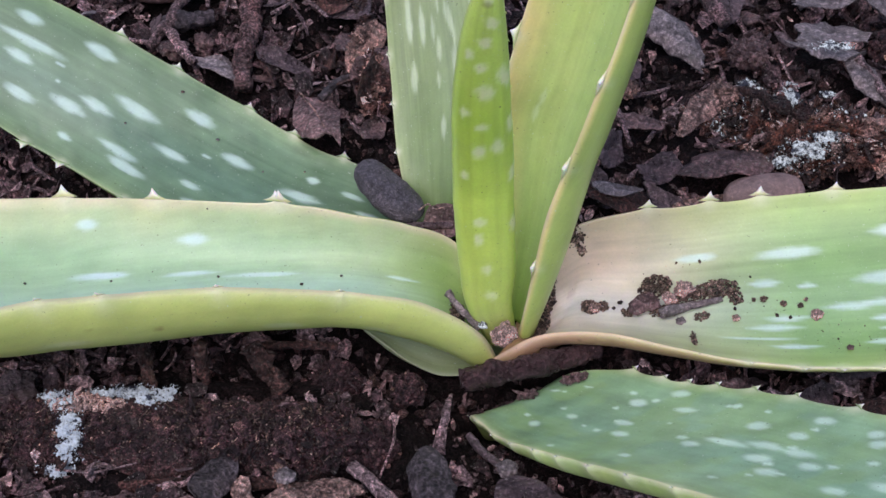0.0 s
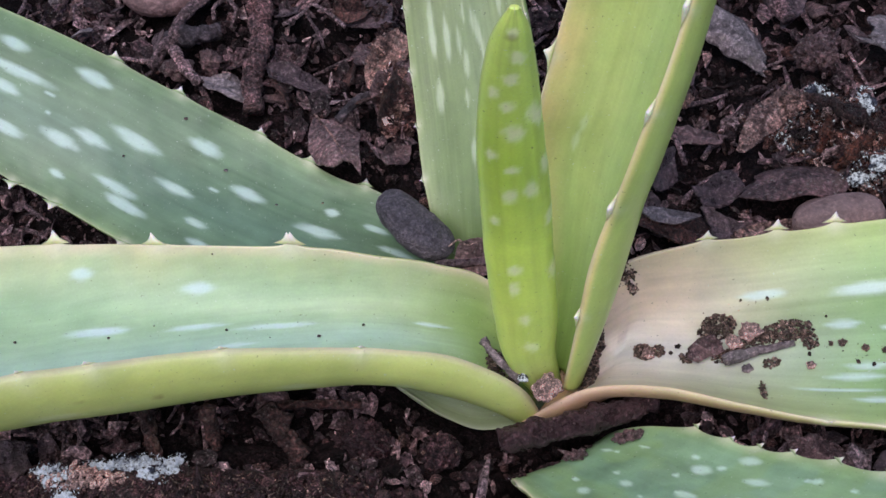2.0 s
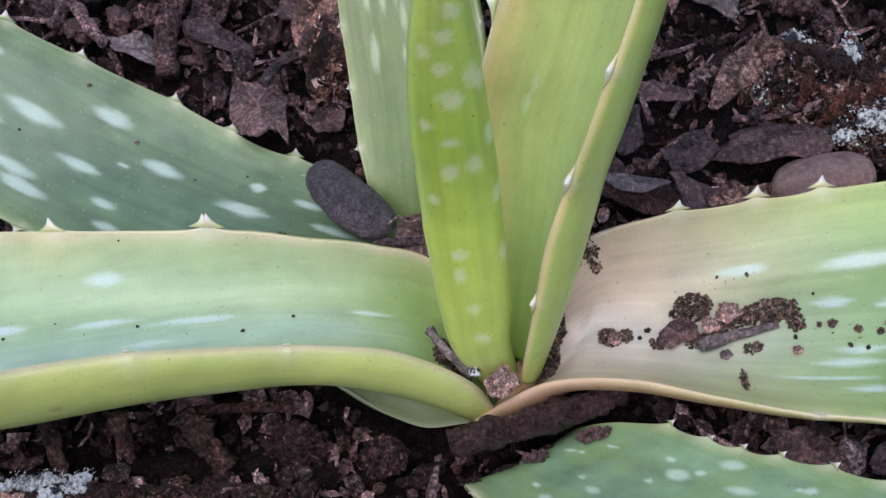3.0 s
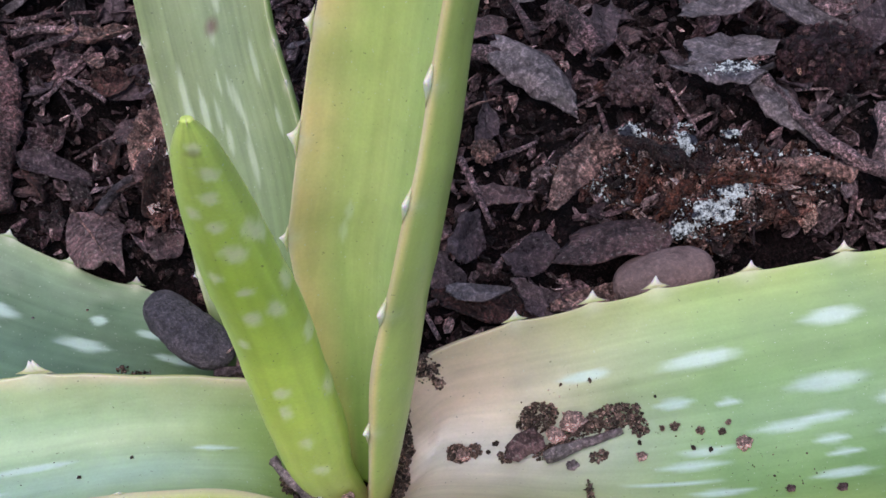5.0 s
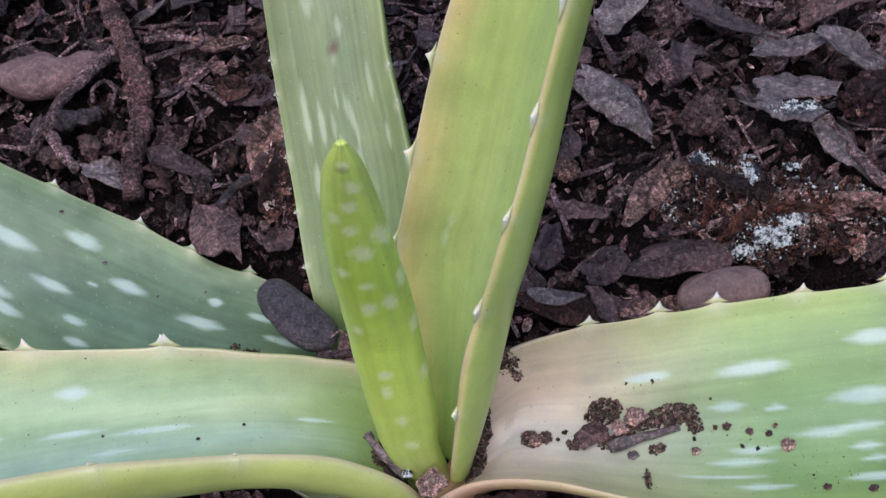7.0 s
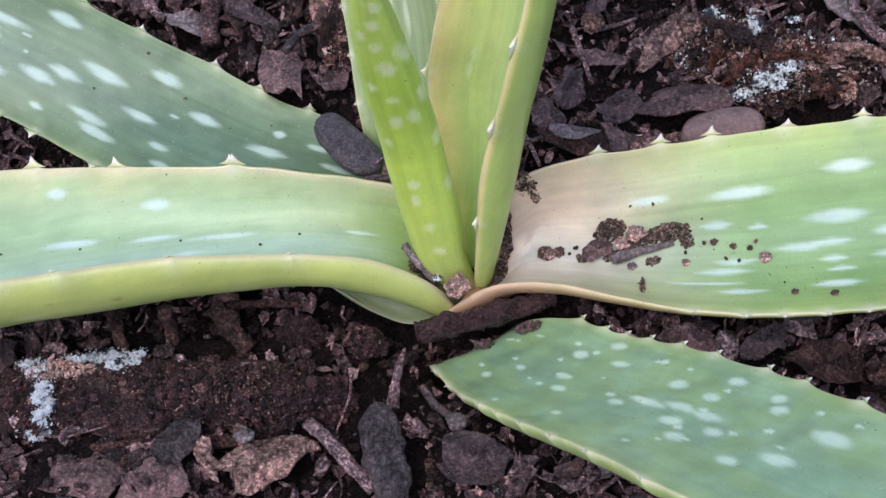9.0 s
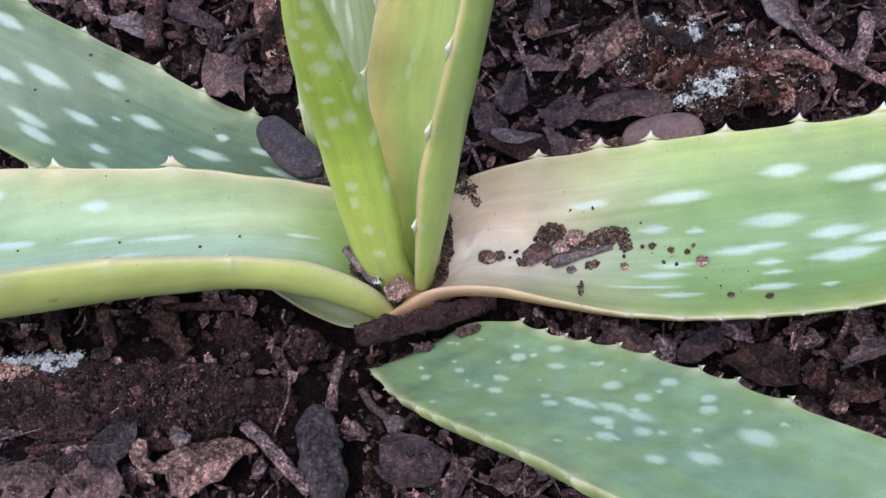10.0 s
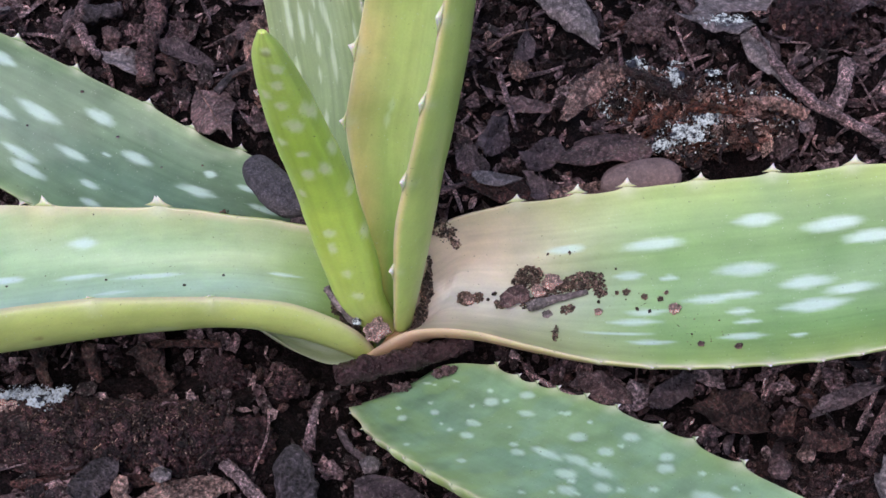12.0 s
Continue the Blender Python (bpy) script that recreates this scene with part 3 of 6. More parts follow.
rng = np.random.default_rng(7)
for key, (inner, outer, length, s) in SHAPES.items():
    nu, nv = inner.shape[:2]
    wave = 0.35 * fractal(np.repeat(length[:, None], nv, 1) / 12, np.repeat(s[None] * 2, nu, 0), 50 + len(key), 3)
    lift = np.zeros_like(inner)
    lift[..., 2] = wave
    inner, outer = inner + lift, outer + lift
    flare(key, inner, outer, length, s)
    ring = np.concatenate([inner, outer[:, -2:0:-1]], 1)
    girth = np.linalg.norm(np.diff(inner, axis=1), axis=2).sum(1)[:, None] * s[None] / 2
    spot = np.stack([np.repeat(length[:, None], nv, 1), girth, np.zeros_like(girth)], -1) * 0.01
    spot = np.concatenate([spot, (spot + [0, 0, 5])[:, -2:0:-1]], 1)
    tint = np.concatenate([leaf_tint(key, inner, length, s, False), leaf_tint(key, inner, length, s, True)[:, -2:0:-1]], 1)
    nr = ring.shape[1]
    faces = ring_faces(nu, nr) + [list(range(nr - 1, -1, -1)), list(range((nu - 1) * nr, nu * nr))]
    leaf = part("leaf", mesh_of("leaf", ring.reshape(-1, 3) * MM, faces, SKIN, True, tint.reshape(-1, 3), spot.reshape(-1, 3)), plant, LEAF_LABELS[key])
    for side, places in zip((0, nv - 1), TEETH.get(key, ((), ()))):
        for mm in places:
            i = int(np.clip(np.searchsorted(length, mm), 2, nu - 3))
            p = inner[i, side]
            out = p - inner[i, side + (4 if side == 0 else -4)]
            out /= np.linalg.norm(out)
            fore = inner[i + 2, side] - inner[i - 2, side]
            fore /= np.linalg.norm(fore)
            z = Vector(out)
            y = (Vector(fore) - z * z.dot(Vector(fore))).normalized()
            x = y.cross(z)
            size = rng.uniform(0.8, 1.1) * {"bottom": 0.55 if side == 0 else 0.3, "back": 0.42, "far_left": 0.95, "left": 1.25 if side == 0 else 0.6, "right": 0.95 if side == 0 else 0.5, "centre": 1.1 if side == 0 else 1.15}.get(key, 0.95)
            t = part("tooth", GREEN_TOOTH if key in ("bottom", "far_left", "back") else TOOTH, leaf)
            t.matrix_world = Matrix.Translation(Vector(p) * MM) @ Matrix((x, y, z)).transposed().to_4x4() @ Matrix.Diagonal((size * 1.3, size * 1.25, size * 0.75, 1) if key == "centre" else (size, size, size, 1))


def spear_leaf():
    """The young leaf: a thick pointed blade, a little flatter behind, with blunt knobs at its tip."""
    nu, nr = 200, 48
    mid = spline([r[:3] for r in SPEAR], nu)
    half, deep = spline([r[3] for r in SPEAR], nu), spline([r[4] for r in SPEAR], nu)
    along = np.gradient(mid, axis=0)
    along /= np.linalg.norm(along, axis=1, keepdims=True)
    across = np.cross(np.array([0.05, -1, 0.35]), along)
    across /= np.linalg.norm(across, axis=1, keepdims=True)
    front = np.cross(along, across)
    a = np.linspace(0, 2 * np.pi, nr, endpoint=False)
    ca, sa = np.cos(a), np.sin(a)
    width = np.sign(ca) * np.abs(ca) ** 0.9
    depth = np.where(sa > 0, np.abs(sa) ** 0.85, -0.75 * np.abs(sa) ** 0.9)
    z = mid[:, 2]
    bumps = 1 + 0.03 * fractal(np.repeat(z[:, None], nr, 1) / 6, np.repeat(a[None], nu, 0) * 1.5, 91, 3)
    verts = mid[:, None] + across[:, None] * (half * width[None])[..., None] * bumps[..., None] + front[:, None] * (deep * depth[None])[..., None] * bumps[..., None]
    face = np.repeat(sa[None], nu, 0)
    side = np.repeat(ca[None], nu, 0)
    zz = np.repeat(z[:, None], nr, 1)
    base = np.array([np.interp(zz, [-12, 10, 40, 80, 126], [lin(q, w, e, 0.03)[n] for q, w, e in ((216, 222, 140), (214, 226, 114), (206, 224, 98), (196, 220, 86), (212, 228, 118))]) for n in range(3)]).transpose(1, 2, 0)
    c = base * (1 + 0.2 * fractal(side * 5, zz / 40, 12, 3))[..., None]
    edge = np.clip((np.abs(side) - 0.93) / 0.07, 0, 1)[..., None] * 0.5
    c = c * (1 - edge) + lin(200, 212, 140) * edge
    spots = [(93, -0.1, 4.2, 2.6), (109, -0.05, 2.8, 1.8), (115, -0.3, 3, 2), (101, 0.05, 2.6, 1.8), (72, 0.1, 4, 2.2), (73, -0.45, 4.6, 2), (44, 0.15, 2.8, 1.6),
             (37, 0.2, 3.4, 1.6), (81, 0.0, 2.2, 1.6), (98, -0.7, 5, 2), (121, 0, 2, 1.4), (25, 0.0, 2.6, 1.5), (14, -0.1, 3, 2), (86, 0.55, 3, 1.5), (62, 0.6, 3, 1.3), (105, 0.55, 3, 1.4), (96, -0.9, 4, 1.3), (80, -0.92, 4.4, 1.4), (60, -0.92, 4.6, 1.4), (40, -0.92, 4.6, 1.3)]
    for h, across_at, tall, wide in spots:
        h = h - np.interp(h, [0, 22, 47, 82, 126], [0, 1.5, 4, 4.7, 3.1])
        d = np.hypot((zz - h) / (tall * 0.62), (side - across_at) * half / (wide * 0.68)) + 0.5 * fractal(zz / 1.5, side * 8, 77, 2)
        w = (np.clip((1.3 - d) / 0.8, 0, 1) * 0.9 * (face > -0.1))[..., None]
        c = c * (1 - w) + lin(244, 248, 190) * w
    w = (np.clip(1.4 - np.hypot(zz - 116.7, (side - 0.05) * half) / 0.9, 0, 1) * 0.6 * (face > 0))[..., None]
    c = c * (1 - w) + lin(150, 146, 84) * w
    faces = ring_faces(nu, nr) + [list(range(nr - 1, -1, -1)), list(range((nu - 1) * nr, nu * nr))]
    leaf = part("leaf", mesh_of("young_leaf", verts.reshape(-1, 3) * MM, faces, SKIN, True, np.clip(c, 0.004, 0.9).reshape(-1, 3), (np.stack([zz, side * 3, face], -1) * 0.01).reshape(-1, 3)), plant, "bright green young spear leaf with pale spots")
    for i, k, size in [(197, 2, 0.24), (198, 22, 0.24), (198, 12, 0.3)] + [(i, 24, 0.2) for i in range(80, 180, 20)]:
        p, out = verts[i, k], verts[i, k] - mid[i]
        out = out / (np.linalg.norm(out) + 1e-9) * 0.6 + along[i]
        t = part("tooth", YOUNG_TOOTH, leaf)
        t.matrix_world = Matrix.Translation(Vector(p) * MM) @ Vector(out).to_track_quat("Z", "Y").to_matrix().to_4x4() @ Matrix.Scale(size, 4)
    return verts


SPEAR_VERTS = spear_leaf()

# ---- ground ----
CELL = 2.0
LOW = np.full((400, 260), 1e3)  # lowest leaf height over x -400..400, y -200..320
for inner, outer, _, _ in SHAPES.values():
    q = np.concatenate([inner.reshape(-1, 3), outer.reshape(-1, 3)])
    np.minimum.at(LOW, (((q[:, 0] + 400) / CELL).astype(int), ((q[:, 1] + 200) / CELL).astype(int)), q[:, 2])
q = SPEAR_VERTS.reshape(-1, 3)
np.minimum.at(LOW, (((q[:, 0] + 400) / CELL).astype(int), ((q[:, 1] + 200) / CELL).astype(int)), q[:, 2])


def widened(grid, cells):
    out = grid.copy()
    for dx in range(-cells, cells + 1):
        for dy in range(-cells, cells + 1):
            if dx * dx + dy * dy <= cells * cells:
                out = np.minimum(out, np.roll(np.roll(grid, dx, 0), dy, 1))
    return out


LOWS = {1: widened(LOW, 1), 3: widened(LOW, 3), 6: widened(LOW, 6)}


def leaf_over(x, y, reach):
    """The lowest leaf height within reach (cells) of places in mm; large where there is none."""
    i = np.clip(((np.asarray(x) + 400) / CELL).astype(int), 0, 399)
    j = np.clip(((np.asarray(y) + 200) / CELL).astype(int), 0, 259)
    return LOWS[reach][i, j]


def ground_height(x, y):
    """Height of the soil in mm at places in mm."""
    x, y = np.asarray(x, float), np.asarray(y, float)
    fade = np.exp(-np.clip(np.maximum(np.abs(x), np.abs(y - 50)) - 190, 0, 9e4) / 60)
    z = -4.8 + (8 * fractal(x / 26, y / 26, 3, 4) + 4.5 * fractal(x / 6, y / 6, 8, 3)) * fade
    z = z - 9 * np.exp(-(((x - 103) / 15) ** 2 + ((y - 50) / 6) ** 2))
    z = z - 22 * np.exp(-((x + 4) ** 2 + (y + 7) ** 2) / (2 * 15.0**2))
    z = z - 5 * np.exp(-((y + 22) / 22) ** 2) * fade
    z = z - 9 * fade / (1 + np.exp(np.clip(60 - x, -600, 600) / 12)) / (1 + np.exp(np.clip(105 - y, -400, 400) / 8))
    z = z + 7 * np.exp(-(((x - 76) / 24) ** 2 + ((y - 66) / 16) ** 2))
    z = z - 9 * np.exp(-((y + 3) / 9) ** 2) / (1 + np.exp(np.clip(x + 12, -300, 300) / 5)) / (1 + np.exp(np.clip(-x - 110, -600, 600) / 12))
    far = np.clip((np.hypot(x, y) - 250) / 2000, 0, 1)
    return z + far * 30 * fractal(x / 3000, y / 3000, 40, 3)


def ground():
    near = np.linspace(-215, 215, 250)
    step = 215 + np.cumsum(2.0 * 1.22 ** np.arange(60))
    step = step[step < 6e4]
    xs = np.concatenate([-step[::-1], near, step])
    ys = np.concatenate([-step[::-1] + 40, near * 0.8 + 60, step + 60])
    ys.sort()
    gx, gy = np.meshgrid(xs, ys, indexing="ij")
    z = ground_height(gx, gy)
    z = np.minimum(z, leaf_over(gx, gy, 1) - 2.0)
    nx, ny = gx.shape
    i, j = np.meshgrid(np.arange(nx - 1), np.arange(ny - 1), indexing="ij")
    f = np.stack([i * ny + j, (i + 1) * ny + j, (i + 1) * ny + j + 1, i * ny + j + 1], -1).reshape(-1, 4)
    me = mesh_of("ground", np.stack([gx, gy, z], -1).reshape(-1, 3) * MM, f, SOIL)
    return thing("ground", "dark damp brown soil under decaying leaf litter", "ground", kind="structure", me=me)


ground()


# ---- loose litter ----
def scatter(count, spread, seed):
    """Places in mm, thickest round the plant."""
    g = np.random.default_rng(seed)
    x = g.uniform(-spread, spread, count)
    y = g.uniform(-spread * 0.5, spread * 1.2, count) + 10
    if spread > 300:
        x, y = g.normal(0, spread * 0.45, count), g.normal(60, spread * 0.45, count)
    return g, x, y


def fragment_verts(g, size, aspect, curl, rough=0.42, n=11):
    """A torn, curled scrap of dead leaf: closed, thin, uneven."""
    a = np.linspace(0, 2 * np.pi, n, endpoint=False) + g.uniform(-0.15, 0.15, n)
    r = 1 + rough * g.uniform(-1, 1, n)
    ring = np.stack([np.cos(a) * r, np.sin(a) * r * aspect], 1)
    flat = np.vstack([[[0, 0]], ring * 0.4, ring * 0.75, ring])
    b1, b2, skew = curl * g.uniform(-0.5, 1.0), curl * g.uniform(-0.8, 1.2), g.uniform(-0.4, 0.4)
    z = b1 * flat[:, 0] ** 2 + b2 * flat[:, 1] ** 2 / aspect + skew * flat[:, 0] * flat[:, 1] + 0.05 * g.normal(size=len(flat))
    top = np.c_[flat, z] * size
    low = top - [0, 0, max(0.35, size * 0.05)]
    low[-n:] = top[-n:] - [0, 0, max(0.2, size * 0.03)]
    return np.vstack([top, low])


def fragment_faces(n=11):
    f, m = [], 1 + 3 * n
    for k in range(n):
        l = (k + 1) % n
        f.append((0, 1 + k, 1 + l))
        f.append((m, m + 1 + l, m + 1 + k))
        for r in (0, 1):
            p, q = 1 + r * n, 1 + (r + 1) * n
            f.append((p + k, q + k, q + l, p + l))
            f.append((m + p + l, m + q + l, m + q + k, m + p + k))
        p = 1 + 2 * n
        f.append((p + k, m + p + k, m + p + l, p + l))
    return f


def turn_matrix(g, tilt):
    return np.array(Euler((g.normal(0, tilt), g.normal(0, tilt), g.uniform(0, 6.283))).to_matrix())


KEEP_OUT = []  # x, y, radius in mm of things that lie on top


def clear_of(x, y, margin=0.0):
    return all((x - a) ** 2 + (y - b) ** 2 > (0.75 * r + margin) ** 2 for a, b, r in KEEP_OUT)


def leaf_scraps(count, spread, low, high, seed, lift, tilt, name, label, mat, n=11):
    g, xs, ys = scatter(count, spread, seed)
    base = fragment_faces(n)
    verts, faces, start = [], [], 0
    for x, y in zip(xs, ys):
        size = low + (high - low) * g.random() ** 2.2
        v = fragment_verts(g, size / 2, g.uniform(0.4, 0.9), g.uniform(0.05, 0.55), n=n) @ turn_matrix(g, tilt).T
        z = float(ground_height(x, y)) + lift * size * g.uniform(0.0, 1.0)
        reach = 1 if size < 5 else 3 if size < 12 else 6
        if z + v[:, 2].max() > leaf_over(x, y, reach) - 0.5 or not clear_of(x, y, size * (0.1 if size < 7 else 0.3)):
            continue
        verts.append(v + [x, y, z])
        faces += [tuple(int(k) + start for k in f) for f in base]
        start += len(v)
    me = mesh_of(name, np.vstack(verts) * MM, faces, mat, False)
    return thing(name, label, "litter", kind="stuff", me=me)


def icosphere():
    bm = bmesh.new()
    bmesh.ops.create_icosphere(bm, subdivisions=1, radius=1)
    v = np.array([p.co[:] for p in bm.verts])
    f = np.array([[p.index for p in q.verts] for q in bm.faces])
    bm.free()
    return v, f


BALL = icosphere()


def crumbs(count, spread, low, high, seed, name, label, mat):
    g, xs, ys = scatter(count, spread, seed)
    size = low + (high - low) * g.random(count) ** 3
    zs = ground_height(xs, ys) + size * g.uniform(-0.2, 0.7, count)
    keep = zs + size < leaf_over(xs, ys, 1) - 0.3
    keep &= np.array([clear_of(x, y) for x, y in zip(xs, ys)])
    xs, ys, zs, size = xs[keep], ys[keep], zs[keep], size[keep]
    n, (bv, bf) = len(xs), BALL
    lump = 1 + 0.3 * g.uniform(-1, 1, (n, len(bv), 1))
    axes = g.uniform(0.55, 1.2, (n, 1, 3))
    v = bv[None] * lump * axes * size[:, None, None] + np.stack([xs, ys, zs], -1)[:, None]
    f = bf[None] + (np.arange(n) * len(bv))[:, None, None]
    me = mesh_of(name, v.reshape(-1, 3) * MM, f.reshape(-1, 3), mat, False)
    return thing(name, label, "soil", kind="stuff", me=me)


def tube(points, radii, sides=10, lumps=0.15, seed=0, rough=3.0, rings=7):
    """A knobbly stick along the points (mm), closed at both ends."""
    n = max(rings + 3, len(points) * rings)
    mid, rad = spline(points, n), spline(radii, n)[:, 0]
    along = np.gradient(mid, axis=0)
    along /= np.linalg.norm(along, axis=1, keepdims=True) + 1e-9
    x = np.cross(along, [0.13, 0.21, 0.97])
    x /= np.linalg.norm(x, axis=1, keepdims=True) + 1e-9
    y = np.cross(along, x)
    a = np.linspace(0, 2 * np.pi, sides, endpoint=False)
    far = np.r_[0, np.cumsum(np.linalg.norm(np.diff(mid, axis=0), axis=1))]
    r = rad[:, None] * (1 + lumps * 2 * fractal(np.repeat(far[:, None], sides, 1) / rough, np.repeat(np.cos(a)[None] * 1.7 + 5, n, 0), seed, 3))
    v = mid[:, None] + (np.cos(a)[None] * r)[..., None] * x[:, None] + (np.sin(a)[None] * r)[..., None] * y[:, None]
    faces = ring_faces(n, sides) + [list(range(sides - 1, -1, -1)), list(range((n - 1) * sides, n * sides))]
    return v.reshape(-1, 3), faces


def small_twigs(count, spread, seed):
    g, xs, ys = scatter(count, spread, seed)
    verts, faces, start = [], [], 0
    for x, y in zip(xs, ys):
        long, turn = g.uniform(6, 26), g.uniform(0, 6.283)
        d = np.array([math.cos(turn), math.sin(turn), g.normal(0, 0.15)])
        side = np.array([-d[1], d[0], 0.0])
        mid = np.array([x, y, float(ground_height(x, y)) + g.uniform(1, 4)])
        pts = [mid - d * long / 2, mid + side * g.normal(0, 1.2) + [0, 0, g.normal(0, 0.6)], mid + d * long / 2]
        if mid[2] + 2 > leaf_over(x, y, 6) or not clear_of(x, y, 4):
            continue
        r = g.uniform(0.3, 1.0)
        v, f = tube(pts, [r, r * 0.9, r * 0.55], 5, 0.2, int(g.integers(999)), rings=3)
        verts.append(v)
        faces += [tuple(k + start for k in q) for q in f]
        start += len(v)
    me = mesh_of("twig_litter", np.vstack(verts) * MM, faces, TWIG, True)
    return thing("twig_litter", "thin broken brown twigs scattered through the litter", "litter", kind="stuff", me=me)

# ---- single things on the ground ----
def mould_material(name, bare=0.0, tint=(0.88, 0.9, 0.92)):
    """White mould, spotted with black where the wood shows through; bare: fewer such spots."""
    m, nodes, links, shader = material(name, 0.9, 0.2)
    grit = noise_node(nodes, links, 900, 6, rough=0.75)
    broad = noise_node(nodes, links, 260, 4)
    tone = ramp_node(nodes, links, grit.outputs[0], [(0.42 - bare, (0.03, 0.03, 0.035)), (0.46 - bare, (0.5, 0.52, 0.55)), (0.54, tint)])
    stain = ramp_node(nodes, links, broad.outputs[0], [(0.42 - bare, (0.08, 0.08, 0.11)), (0.49 - bare, (1, 1, 1))])
    links.new(mix_node(nodes, links, "MULTIPLY", 1.0, tone.outputs[0], stain.outputs[0]), shader.inputs["Base Color"])
    bump_node(nodes, links, grit.outputs[0], shader, 0.0006, 0.9)
    return m


SLATE = litter_material("dark_pod_skin", [(0, (0.05, 0.041, 0.043)), (1, (0.055, 0.044, 0.043))], 0.6, 420, 0.0006, gain=1.0, calm=0.3, specks=0.12, dust=(0.10, 0.075, 0.072))
STONE = litter_material("matt_seed_coat", [(0, (0.06, 0.053, 0.057)), (1, (0.065, 0.058, 0.062))], 0.8, 620, 0.0006, gain=1.45, calm=0.62, specks=0.3)
POD = litter_material("brown_pod_skin", [(0, (0.08, 0.05, 0.045)), (1, (0.085, 0.053, 0.048))], 0.55, 420, 0.0002, gain=1.7, calm=0.7, specks=0.05)
PINK = litter_material("pinkish_pod_skin", [(0, (0.14, 0.092, 0.08)), (1, (0.145, 0.096, 0.083))], 0.6, 500, 0.0002, gain=1.1, calm=0.85, specks=0.15)
RUST = litter_material("rotten_wood", [(0, (0.008, 0.005, 0.005)), (0.3, (0.022, 0.012, 0.010)), (0.55, (0.07, 0.036, 0.027)), (0.8, (0.13, 0.082, 0.06)), (1, (0.38, 0.31, 0.26))], 0.45, 900, 0.0005, gain=2.0)
REDWOOD = litter_material("red_wood", [(0, (0.07, 0.026, 0.015)), (1, (0.11, 0.042, 0.024))], 0.5, 620, 0.0008, gain=0.8, dust=(0.2, 0.11, 0.07))
LOGWOOD = litter_material("decayed_log", [(0, (0.022, 0.012, 0.011)), (1, (0.028, 0.015, 0.014))], 0.85, 520, 0.0014, dust=(0.13, 0.09, 0.09), gain=2.2)
MOULD = mould_material("white_mould")
BLUEMOULD = mould_material("bluish_mould", 0.05, (0.62, 0.66, 0.76))
LOGCRUMB = litter_material("log_crumb", [(0, (0.012, 0.006, 0.007)), (0.5, (0.030, 0.015, 0.016)), (0.93, (0.062, 0.033, 0.032)), (0.985, (0.11, 0.065, 0.055)), (1, (0.34, 0.23, 0.15))], 0.6, 1200, 0.0004, gain=1.2, specks=0.3)
REDLEAF = litter_material("red_brown_leaf", [(0, (0.034, 0.017, 0.014)), (1, (0.05, 0.024, 0.019))], 0.6, 500, 0.0005, dust=(0.14, 0.08, 0.06), gain=1.0, specks=0.3)
GREY = litter_material("grey_dead_leaf", [(0, (0.075, 0.063, 0.060)), (1, (0.105, 0.089, 0.084))], 0.6, 380, 0.0003, dust=(0.17, 0.145, 0.14), gain=1.28, calm=0.4)
TAN = litter_material("tan_dead_leaf", [(0, (0.12, 0.074, 0.056)), (1, (0.17, 0.112, 0.088))], 0.65, 420, 0.0004, gain=1.05, dust=(0.22, 0.165, 0.135))
DAMP = litter_material("damp_bark", [(0, (0.032, 0.017, 0.017)), (1, (0.04, 0.022, 0.022))], 0.45, 420, 0.0007, gain=1.25, calm=0.5, specks=0.16)
HEAP = litter_material("loose_soil", [(0, (0.025, 0.018, 0.013)), (0.5, (0.07, 0.050, 0.036)), (0.85, (0.13, 0.09, 0.065)), (1, (0.24, 0.17, 0.125))], 0.85, 1200, 0.0004, gain=1.45, calm=0.35)
DARK = litter_material("dark_dead_leaf", [(0, (0.032, 0.022, 0.023)), (1, (0.06, 0.043, 0.043))], 0.5, 420, 0.0004, calm=0.4, gain=1.4, specks=0.35, dust=(0.11, 0.08, 0.075))
BROWN = litter_material("brown_dead_leaf", [(0, (0.05, 0.031, 0.029)), (1, (0.085, 0.054, 0.049))], 0.6, 420, 0.0004, dust=(0.15, 0.105, 0.09), gain=1.4, calm=0.35)
PEBBLE = litter_material("rose_pebble", [(0, (0.30, 0.205, 0.165)), (1, (0.36, 0.255, 0.205))], 0.7, 700, 0.0006, gain=1.3, calm=0.2)


def soil(x, y):
    return float(ground_height(x, y))


